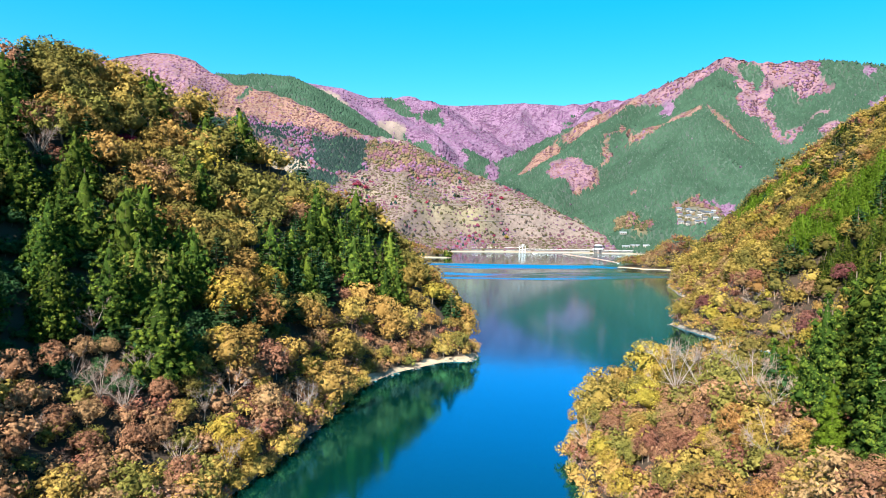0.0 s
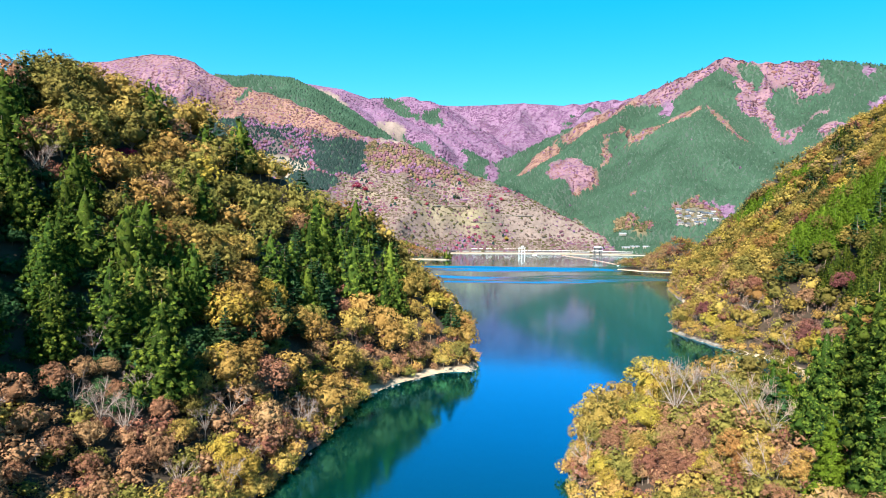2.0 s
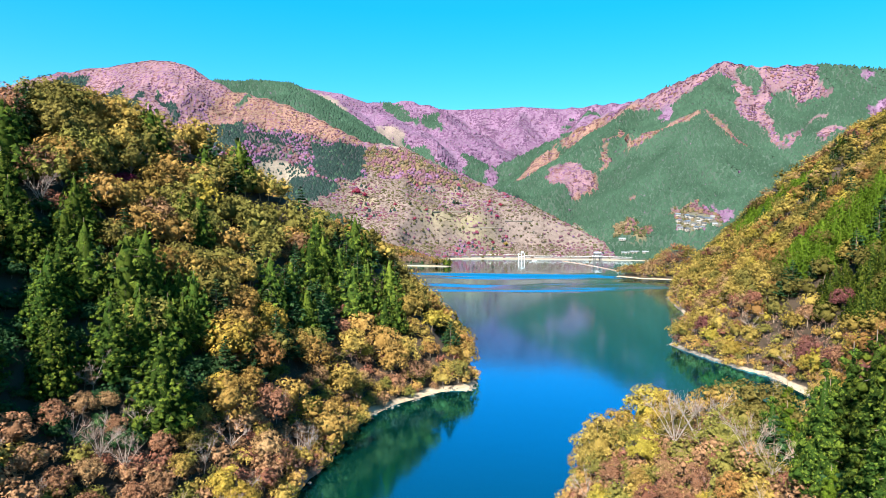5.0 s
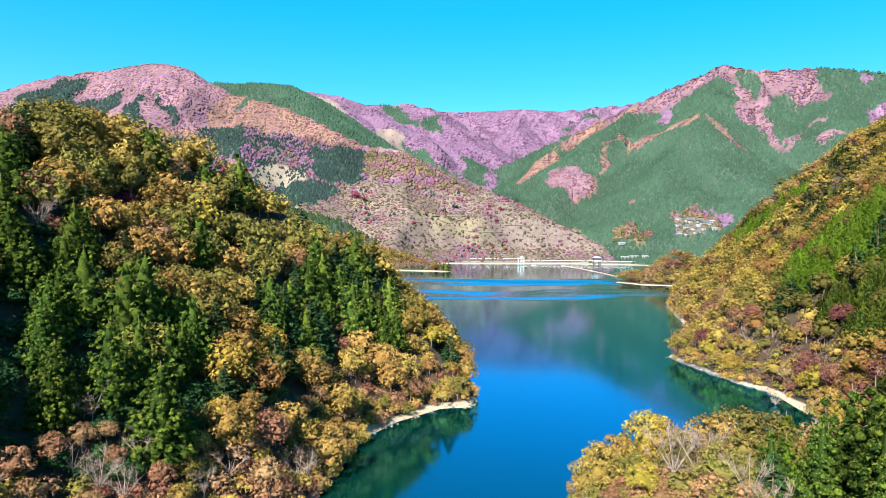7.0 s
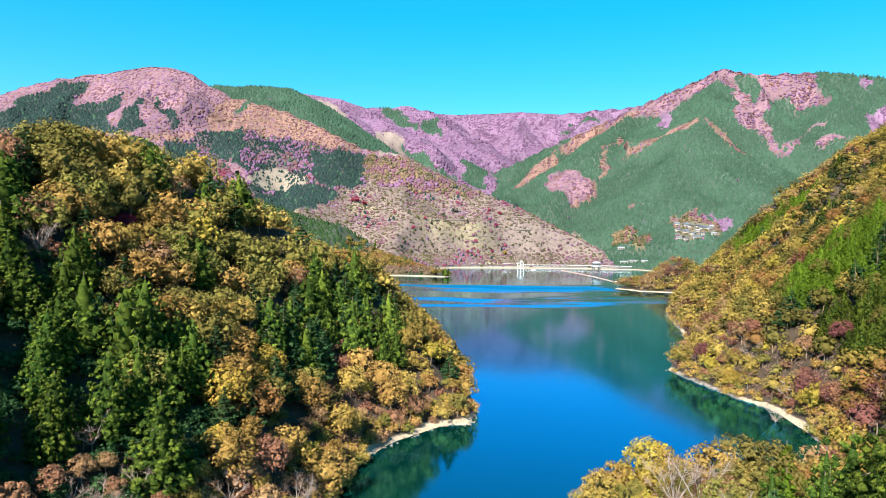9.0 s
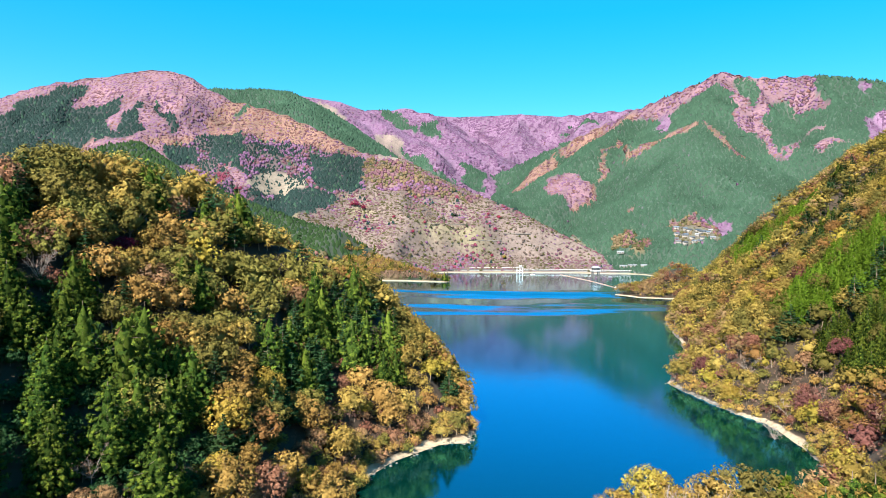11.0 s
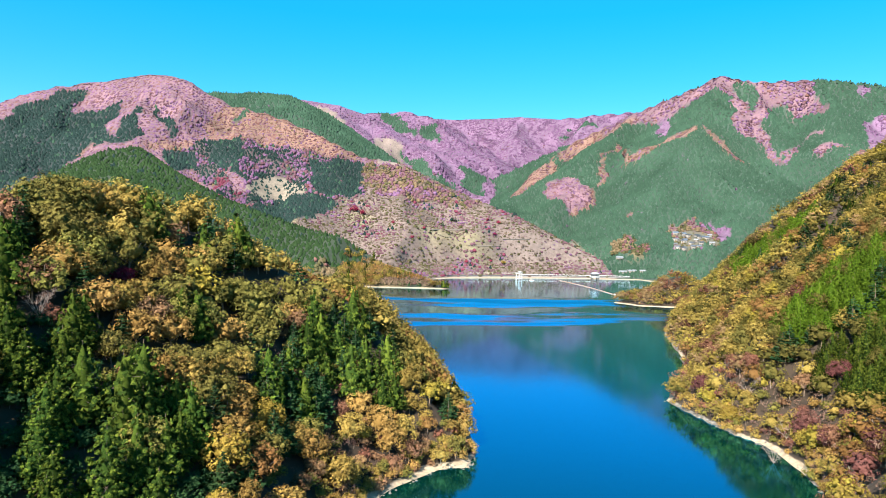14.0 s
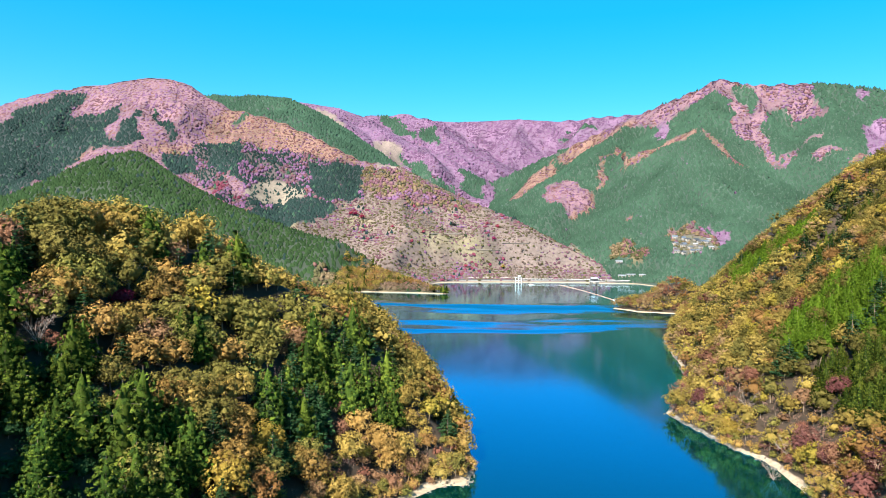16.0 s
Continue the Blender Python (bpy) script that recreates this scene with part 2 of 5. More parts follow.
def plain_material(name, colour, rough=0.7, vary=0.25, size=1.5, metal=0.0):
    m, nt, bsdf, out = material(name)
    geo = nt.nodes.new("ShaderNodeNewGeometry")
    n1 = noise_tex(nt, 1.0 / size, 5.0, geo.outputs["Position"])
    n2 = noise_tex(nt, 6.0 / size, 3.0, geo.outputs["Position"])
    v = maths(nt, "ADD", maths(nt, "MULTIPLY", n1.outputs[0], vary * 1.4), maths(nt, "MULTIPLY", n2.outputs[0], vary * 0.6))
    level = maths(nt, "ADD", v, 1.0 - vary)
    hsv = node(nt, "ShaderNodeHueSaturation", Color=(*colour, 1))
    nt.links.new(level, hsv.inputs["Value"])
    nt.links.new(hsv.outputs[0], bsdf.inputs["Base Color"])
    bsdf.inputs["Roughness"].default_value, bsdf.inputs["Metallic"].default_value = rough, metal
    bump(nt, bsdf, n2.outputs[0], 0.3, 0.05 * size)
    return m


def ground_material():
    m, nt, bsdf, out = material("ground")
    geo = nt.nodes.new("ShaderNodeNewGeometry")
    pos = geo.outputs["Position"]
    cover = nt.nodes.new("ShaderNodeAttribute")
    cover.attribute_name = "cover"
    small, large, tuft = noise_tex(nt, 0.6, 6.0, pos), noise_tex(nt, 0.05, 5.0, pos), noise_tex(nt, 0.17, 5.0, pos)
    tone = maths(nt, "ADD", maths(nt, "MULTIPLY", small.outputs[0], 0.6), maths(nt, "MULTIPLY", large.outputs[0], 0.5))
    tone = maths(nt, "ADD", tone, maths(nt, "MULTIPLY", maths(nt, "SUBTRACT", tuft.outputs[0], 0.25), 1.2))
    hsv = nt.nodes.new("ShaderNodeHueSaturation")
    nt.links.new(cover.outputs["Color"], hsv.inputs["Color"])
    nt.links.new(maths(nt, "ADD", tone, 0.2), hsv.inputs["Value"])
    # bare banks that the falling water has left
    xyz = nt.nodes.new("ShaderNodeSeparateXYZ")
    nt.links.new(pos, xyz.inputs[0])
    edge = maths(nt, "ADD", xyz.outputs["Z"], maths(nt, "MULTIPLY", large.outputs[0], -1.0))
    sand = ramp(nt, small.outputs[0], [(0.25, (0.169, 0.127, 0.085)), (0.5, (0.262, 0.204, 0.139)), (0.75, (0.339, 0.269, 0.196))])
    is_sand = ramp(nt, maths(nt, "MULTIPLY", edge, 0.5), [(0.22, (1, 1, 1)), (0.42, (0, 0, 0))])
    stone = ramp(nt, small.outputs[0], [(0.3, (0.039, 0.035, 0.031)), (0.6, (0.123, 0.108, 0.092)), (0.8, (0.262, 0.239, 0.216))])
    strand = nt.nodes.new("ShaderNodeAttribute")
    strand.attribute_name = "strand"
    bank = mix(nt, strand.outputs["Fac"], stone, sand)
    nt.links.new(mix(nt, is_sand, hsv.outputs[0], bank), bsdf.inputs["Base Color"])
    bsdf.inputs["Roughness"].default_value = 0.9
    bump(nt, bsdf, small.outputs[0], 0.5, 0.5)
    return m


def water_material():
    m, nt, bsdf, out = material("lake water")
    nt.nodes.remove(bsdf)
    geo = nt.nodes.new("ShaderNodeNewGeometry")
    pos = geo.outputs["Position"]
    # long streaks where a breath of wind raises small waves that face down the lake
    stretch = nt.nodes.new("ShaderNodeMapping")
    stretch.inputs["Scale"].default_value = (0.004, 0.012, 1)
    nt.links.new(pos, stretch.inputs["Vector"])
    wind = noise_tex(nt, 1.0, 4.0, stretch.outputs[0])
    xyz = nt.nodes.new("ShaderNodeSeparateXYZ")
    nt.links.new(pos, xyz.inputs[0])
    shift = maths(nt, "MULTIPLY", maths(nt, "SUBTRACT", wind.outputs[0], 0.5), 260.0)
    along = maths(nt, "ADD", xyz.outputs["Y"], shift)
    gust = None
    for centre, half, slant, strength in ((850.0, 50.0, 0.05, 0.85), (650.0, 36.0, -0.3, 0.5)):
        off = maths(nt, "ABSOLUTE", maths(nt, "SUBTRACT", maths(nt, "ADD", along, maths(nt, "MULTIPLY", xyz.outputs["X"], slant)), centre))
        one = maths(nt, "MULTIPLY", ramp(nt, maths(nt, "DIVIDE", off, half * 2), [(0.05, (1, 1, 1)), (0.6, (0, 0, 0))]), strength)
        gust = one if gust is None else maths(nt, "MAXIMUM", gust, one)
    ripple = noise_tex(nt, 0.9, 3.0, pos)
    swell = noise_tex(nt, 0.12, 2.0, pos)
    h = maths(nt, "ADD", maths(nt, "MULTIPLY", ripple.outputs[0], 0.35), swell.outputs[0])
    tilt = nt.nodes.new("ShaderNodeCombineXYZ")
    nt.links.new(maths(nt, "MULTIPLY", gust, -0.19), tilt.inputs["Y"])
    tilt.inputs["Z"].default_value = 1.0
    upright = nt.nodes.new("ShaderNodeVectorMath")
    upright.operation = "NORMALIZE"
    nt.links.new(tilt.outputs[0], upright.inputs[0])
    wave = node(nt, "ShaderNodeBump", Strength=0.2, Distance=0.07)
    nt.links.new(h, wave.inputs["Height"])
    nt.links.new(upright.outputs[0], wave.inputs["Normal"])
    body = node(nt, "ShaderNodeBsdfDiffuse", Color=(0.0003, 0.0145, 0.012, 1))
    gloss = node(nt, "ShaderNodeBsdfGlossy", Color=(0.27, 0.82, 1.0, 1))
    grazing = node(nt, "ShaderNodeFresnel", IOR=1.33)
    nt.links.new(ramp(nt, grazing.outputs[0], [(0.30, (0.12, 0.64, 1.0)), (0.72, (0.78, 0.92, 0.98))]), gloss.inputs["Color"])
    nt.links.new(maths(nt, "ADD", maths(nt, "MULTIPLY", gust, 0.08), 0.085), gloss.inputs["Roughness"])
    nt.links.new(wave.outputs[0], gloss.inputs["Normal"])
    share = node(nt, "ShaderNodeFresnel", IOR=1.33)
    nt.links.new(wave.outputs[0], share.inputs["Normal"])
    mirror = ramp(nt, share.outputs[0], [(0.03, (0.20, 0.20, 0.20)), (0.10, (0.30, 0.30, 0.30)), (0.16, (0.47, 0.47, 0.47)), (0.28, (0.72, 0.72, 0.72)), (0.7, (0.95, 0.95, 0.95))])
    both = nt.nodes.new("ShaderNodeMixShader")
    nt.links.new(mirror, both.inputs[0])
    nt.links.new(body.outputs[0], both.inputs[1])
    nt.links.new(gloss.outputs[0], both.inputs[2])
    nt.links.new(both.outputs[0], out.inputs["Surface"])
    return m


GROUND, WATER = ground_material(), water_material()
BARK = plain_material("bark", (0.123, 0.092, 0.069), 0.9, 0.5, 0.6)
PALE_BARK = plain_material("pale bark", (0.193, 0.158, 0.139), 0.85, 0.4, 0.6)
FOLIAGE = {
    "cedar": ("cedar needles", (0.003, 0.008, 0.003), (0.023, 0.042, 0.008), (0.128, 0.158, 0.020), 0.1),
    "lime": ("bright green needles", (0.019, 0.036, 0.005), (0.048, 0.081, 0.008), (0.100, 0.142, 0.014), 0.12),
    "pine": ("dark fir needles", (0.008, 0.020, 0.009), (0.017, 0.039, 0.015), (0.039, 0.065, 0.022), 0.1),
    "olive": ("olive leaves", (0.034, 0.033, 0.010), (0.096, 0.084, 0.022), (0.180, 0.156, 0.042)),
    "ochre": ("ochre leaves", (0.066, 0.044, 0.013), (0.172, 0.113, 0.031), (0.288, 0.196, 0.056)),
    "yellow": ("yellow leaves", (0.085, 0.062, 0.012), (0.195, 0.141, 0.026), (0.300, 0.226, 0.048)),
    "orange": ("orange leaves", (0.085, 0.044, 0.015), (0.186, 0.100, 0.034), (0.288, 0.161, 0.059)),
    "rust": ("russet leaves", (0.066, 0.032, 0.019), (0.146, 0.072, 0.043), (0.240, 0.124, 0.076)),
    "tawny": ("dry tawny leaves", (0.072, 0.040, 0.021), (0.166, 0.094, 0.050), (0.275, 0.164, 0.087)),
    "maroon": ("maroon leaves", (0.042, 0.018, 0.017), (0.100, 0.042, 0.036), (0.170, 0.076, 0.064)),
    "crimson": ("crimson leaves", (0.069, 0.008, 0.022), (0.146, 0.017, 0.040), (0.239, 0.039, 0.069)),
    "mauve": ("bare pinkish twigs", (0.108, 0.050, 0.065), (0.162, 0.081, 0.096), (0.231, 0.123, 0.131), 0.1),
    "twig": ("bare twigs", (0.088, 0.050, 0.040), (0.168, 0.100, 0.077), (0.270, 0.180, 0.137), 0.1),
}
LEAVES = {key: leaf_material(*tones) for key, tones in FOLIAGE.items()}
# distance haze put into the leaf colours: blue raised in most of them
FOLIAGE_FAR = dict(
    FOLIAGE, cedar=("haze-blue cypress", (0.014, 0.030, 0.020), (0.022, 0.045, 0.030), (0.033, 0.064, 0.043)), pine=("deep green fir", (0.006, 0.013, 0.012), (0.010, 0.019, 0.017), (0.015, 0.028, 0.024)),
    mauve=("hazed leafless mauve woods", (0.084, 0.044, 0.084), (0.108, 0.058, 0.108), (0.135, 0.076, 0.134)), rust=("russet woods", (0.080, 0.040, 0.048), (0.104, 0.054, 0.064), (0.132, 0.072, 0.085)),
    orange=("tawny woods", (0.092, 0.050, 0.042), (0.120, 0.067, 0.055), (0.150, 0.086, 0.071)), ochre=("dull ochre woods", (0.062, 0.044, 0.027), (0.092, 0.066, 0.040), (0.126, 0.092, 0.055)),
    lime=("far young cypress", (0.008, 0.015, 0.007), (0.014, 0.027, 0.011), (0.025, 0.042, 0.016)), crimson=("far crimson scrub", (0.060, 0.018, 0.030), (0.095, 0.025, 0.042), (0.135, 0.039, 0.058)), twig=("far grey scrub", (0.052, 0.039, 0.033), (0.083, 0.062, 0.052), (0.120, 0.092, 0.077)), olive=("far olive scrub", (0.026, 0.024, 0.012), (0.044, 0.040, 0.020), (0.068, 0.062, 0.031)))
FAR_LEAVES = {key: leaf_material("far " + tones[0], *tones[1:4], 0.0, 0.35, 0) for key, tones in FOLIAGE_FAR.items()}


# ---- mesh helpers ----
class Pile:
    """Gathers triangles and quads from many pieces into one mesh."""

    def __init__(self):
        self.verts, self.faces, self.tones, self.count = [], {3: [], 4: []}, {3: [], 4: []}, 0

    def add(self, verts, tris=None, quads=None, tone=0.8):
        for n, f in ((3, tris), (4, quads)):
            if f is not None and len(f):
                self.faces[n].append(np.asarray(f, np.int32) + self.count)
                self.tones[n].append(np.full(len(f), tone, np.float32))
        self.verts.append(np.asarray(verts, np.float32))
        self.count += len(verts)

    def mesh(self, name, mat, smooth=False):
        me = bpy.data.meshes.new(name)
        v = np.concatenate(self.verts)
        loops, starts, sizes, tones, n0 = [], [], [], [], 0
        for n in (3, 4):
            if self.faces[n]:
                f = np.concatenate(self.faces[n])
                loops.append(f.ravel())
                starts.append(n0 + n * np.arange(len(f)))
                sizes.append(np.full(len(f), n))
                tones.append(np.concatenate(self.tones[n]))
                n0 += f.size
        loops, starts = np.concatenate(loops), np.concatenate(starts)
        me.vertices.add(len(v))
        me.vertices.foreach_set("co", v.ravel())
        me.loops.add(len(loops))
        me.loops.foreach_set("vertex_index", loops.astype(np.int32))
        me.polygons.add(len(starts))
        me.polygons.foreach_set("loop_start", starts.astype(np.int32))
        if smooth:
            me.polygons.foreach_set("use_smooth", np.ones(len(starts), bool))
        me.update(calc_edges=True)
        att = me.attributes.new("tone", "FLOAT", "FACE")
        att.data.foreach_set("value", np.concatenate(tones))
        me.materials.append(mat)
        return me


def tube(pile, pts, radii, sides=5, tone=0.8):
    """A tapered limb along pts."""
    pts = np.asarray(pts, float)
    ring = []
    for k, p in enumerate(pts):
        way = pts[min(k + 1, len(pts) - 1)] - pts[max(k - 1, 0)]
        way /= np.linalg.norm(way) + 1e-9
        side = np.cross(way, (0.31, 0.95, 0.1) if abs(way[1]) < 0.9 else (1, 0, 0))
        side /= np.linalg.norm(side)
        up = np.cross(way, side)
        a = np.arange(sides) * 2 * np.pi / sides
        ring.append(p + radii[k] * (np.cos(a)[:, None] * side + np.sin(a)[:, None] * up))
    v = np.concatenate(ring)
    quads = [(k * sides + j, k * sides + (j + 1) % sides, (k + 1) * sides + (j + 1) % sides, (k + 1) * sides + j) for k in range(len(pts) - 1) for j in range(sides)]
    pile.add(v, quads=quads, tone=tone)


def sprays(centres, normals, sizes, rng, spread=0.8, long=1.5):
    """Small sprays of leaves, one ragged triangle each: vertices and triangles."""
    n = len(centres)
    nrm = normals + rng.normal(0, spread, (n, 3))
    nrm /= np.linalg.norm(nrm, axis=1)[:, None] + 1e-9
    a = np.cross(nrm, rng.normal(0, 1, (n, 3)))
    a /= np.linalg.norm(a, axis=1)[:, None] + 1e-9
    b = np.cross(nrm, a)
    s = np.asarray(sizes)[:, None]
    wob = lambda: rng.uniform(0.6, 1.25, (n, 1))
    v = np.stack([centres + a * s * long * 0.6 * wob(), centres - a * s * 0.45 * wob() + b * s * 0.55 * wob(), centres - a * s * 0.45 * wob() - b * s * 0.55 * wob()], 1).reshape(-1, 3)
    return v, np.arange(3 * n).reshape(n, 3)


def lump(centre, radius, rng, flat=0.8, coarse=False):
    """The dense inside of a bough: a dented, faceted lump."""
    if coarse:
        v = np.array([(1, 0, 0), (0, 1, 0), (-1, 0, 0), (0, -1, 0), (0, 0, 1), (0, 0, -1)])
        f = [(0, 1, 4), (1, 2, 4), (2, 3, 4), (3, 0, 4), (1, 0, 5), (2, 1, 5), (3, 2, 5), (0, 3, 5)]
        return centre + v * radius * rng.uniform(0.8, 1.2, (6, 1)) * (1.1, 1.1, flat), np.array(f)
    t = (1 + 5 ** 0.5) / 2
    v = np.array([(-1, t, 0), (1, t, 0), (-1, -t, 0), (1, -t, 0), (0, -1, t), (0, 1, t), (0, -1, -t), (0, 1, -t), (t, 0, -1), (t, 0, 1), (-t, 0, -1), (-t, 0, 1)]) / 1.9
    f = [(0, 11, 5), (0, 5, 1), (0, 1, 7), (0, 7, 10), (0, 10, 11), (1, 5, 9), (5, 11, 4), (11, 10, 2), (10, 7, 6), (7, 1, 8), (3, 9, 4), (3, 4, 2), (3, 2, 6), (3, 6, 8), (3, 8, 9), (4, 9, 5), (2, 4, 11), (6, 2, 10), (8, 6, 7), (9, 8, 1)]
    return centre + v * radius * rng.uniform(0.75, 1.15, (12, 1)) * (1, 1, flat), np.array(f)


def ball_points(n, rng):
    p = rng.normal(0, 1, (n, 3))
    return p / np.linalg.norm(p, axis=1)[:, None]


# ---- tree shapes, 1 m high at scale 1; returned as (trunk pile, [(verts, triangles), ...]) ----
def broadleaf_shape(seed, cards=700, lobes=17, wide=0.40, spray=0.055, low=0.10, solid=True):
    """A domed crown of rounded boughs round a dense middle, some boughs missing."""
    rng = np.random.default_rng(seed)
    wood = Pile()
    lean = rng.normal(0, 0.03, 2)
    fork = np.array([lean[0], lean[1], 0.34])
    tube(wood, [(0, 0, -0.12), (0, 0, 0.05), fork * 0.6 + (0, 0, 0.02), fork], [0.026, 0.022, 0.018, 0.014], 5 if lobes > 12 else 3)
    tall = (0.92 - low) * 0.5
    middle, half = np.array([lean[0], lean[1], low + tall + 0.04]), np.array([wide, wide * rng.uniform(0.85, 1.0), tall]) * 0.86
    centres, radii = [], []
    for k in range(lobes):
        u = 1 - 1.45 * (k + 0.5) / lobes
        ang = k * 2.39996 + rng.uniform(-0.35, 0.35)
        side = math.sqrt(max(0.0, 1 - u * u))
        if rng.random() < 0.08 and u < 0.8:
            continue
        out = np.array([side * math.cos(ang), side * math.sin(ang), u])
        c = middle + out * half * rng.uniform(0.72, 1.0)
        centres.append((c, out))
        radii.append(rng.uniform(0.75, 1.3) * 0.70 * wide / math.sqrt(lobes) * 2.0)
        if k % 3 == 0:
            tube(wood, [fork * rng.uniform(0.8, 1), fork * 0.5 + c * 0.5 + (0, 0, 0.02), c], [0.011, 0.007, 0.003], 4)
    parts = []
    share = np.array(radii) ** 2
    share = np.maximum(5, (cards * share / share.sum()).astype(int))
    for (c, out), r, n in zip(centres, radii, share):
        d = ball_points(n, rng)
        d = np.where((d @ out)[:, None] < -0.25, -d, d)
        q = c + d * r * rng.uniform(0.78, 1.1, (n, 1)) * (1.05, 1.05, 0.85)
        parts.append(sprays(q, d + (0, 0, 0.25), spray * rng.uniform(0.6, 1.3, n), rng, 0.36))
        if solid:
            parts.append(lump(c, r * 0.48, rng, 0.85, True))
    if solid:
        parts.append(lump(middle, 0.8, rng, 1.0))
        v, f = parts[-1]
        parts[-1] = (middle + (v - middle) / 0.8 * half * (0.68 if lobes > 13 else 0.52), f)
    return wood, parts


def conifer_shape(seed, tufts=80, cards=9, wide=0.2, spray=0.05, low=0.06, droop=0.45, ragged=0.25, puff=0.045, core=True, dense=False):
    """A cone of rounded tufts round a stem."""
    rng = np.random.default_rng(seed)
    wood = Pile()
    tube(wood, [(0, 0, -0.1), (0, 0, 0.3), (0, 0, 0.7), (0, 0, 0.97)], [0.018, 0.014, 0.009, 0.002])
    parts = []
    for k in range(tufts):
        t = 1 - math.sqrt((k + rng.uniform(0, 1)) / tufts)
        span = wide * (1 - t ** 1.9) * min(1.0, 0.75 + 2.0 * t) * rng.uniform(1 - ragged, 1 + 0.4 * ragged) + 0.006
        ang = k * 2.39996 + rng.normal(0, 0.25)
        c = np.array([span * math.cos(ang), span * math.sin(ang), low + (0.965 - low) * t + 0.3 * wide * droop - droop * span * 0.5])
        r = puff * (1.15 - 0.55 * t) * rng.uniform(0.75, 1.25)
        d = ball_points(cards, rng)
        out = np.array([math.cos(ang), math.sin(ang), 0.6])
        d = np.where((d @ out)[:, None] < -0.3, -d, d)
        parts.append(sprays(c + d * r, d + out * 0.5, spray * (1.1 - 0.35 * t) * rng.uniform(0.7, 1.3, cards), rng, 0.4, 1.4))
        if dense:
            parts.append(lump(c, r * 0.85, rng, 0.9, True))
        if k % 9 == 0 and t < 0.8:
            tube(wood, [(0, 0, c[2] + 0.02), c], [0.005, 0.002], 3)
    if core:
        rings, sides = 6, 7
        v = []
        for j in range(rings):
            t = j / rings
            span = wide * 0.60 * (1 - t ** 1.9) * min(1.0, 0.75 + 2.0 * t)
            for i in range(sides):
                a = 2 * math.pi * i / sides + j * 0.4
                s = span * rng.uniform(0.75, 1.05)
                v.append((s * math.cos(a), s * math.sin(a), low + (0.95 - low) * t - droop * s * 0.3 + rng.normal(0, 0.015)))
        v.append((0, 0, 0.93))
        f = []
        for j in range(rings - 1):
            for i in range(sides):
                p, q = j * sides + i, j * sides + (i + 1) % sides
                f += [(p, q, q + sides), (p, q + sides, p + sides)]
        f += [((rings - 1) * sides + i, (rings - 1) * sides + (i + 1) % sides, rings * sides) for i in range(sides)]
        parts.append((np.array(v), np.array(f)))
    return wood, parts


def tiered_shape(seed, cards=420, wide=0.28, spray=0.06, low=0.2, tiers=11):
    """A fir: flat, open layers of boughs."""
    rng = np.random.default_rng(seed)
    wood = Pile()
    tube(wood, [(0, 0, -0.1), (0, 0, 0.3), (0, 0, 0.7), (0, 0, 0.97)], [0.018, 0.014, 0.009, 0.002])
    parts = []
    weight = np.array([(1.05 - k / tiers) for k in range(tiers)])
    per = np.maximum(6, (cards * weight / weight.sum()).astype(int))
    for k in range(tiers):
        t = (k + 0.5) / tiers
        z0 = low + (0.97 - low) * t
        span = wide * (1 - t ** 1.3) * rng.uniform(0.55, 1.15) + 0.015
        bunch = int(rng.integers(4, 7))
        turn = rng.uniform(0, 6.3)
        ang = turn + 2 * np.pi * np.floor(rng.uniform(0, bunch, per[k])) / bunch + rng.normal(0, 0.17, per[k])
        away = np.sqrt(rng.uniform(0.05, 1.0, per[k])) * span
        q = np.stack([away * np.cos(ang), away * np.sin(ang), z0 + 0.12 * away + rng.normal(0, 0.008, per[k])], 1)
        d = np.stack([0.2 * np.cos(ang), 0.2 * np.sin(ang), np.full(per[k], 1.0)], 1)
        parts.append(sprays(q, d, spray * rng.uniform(0.7, 1.25, per[k]) * (1.1 - 0.4 * t), rng, 0.35, 1.5))
        for i in range(bunch):
            if t < 0.75 and i % 2 == 0:
                a = turn + 2 * math.pi * i / bunch
                tube(wood, [(0, 0, z0 - 0.01), (span * 0.85 * math.cos(a), span * 0.85 * math.sin(a), z0 + 0.05 * span)], [0.006, 0.002], 3)
    return wood, parts


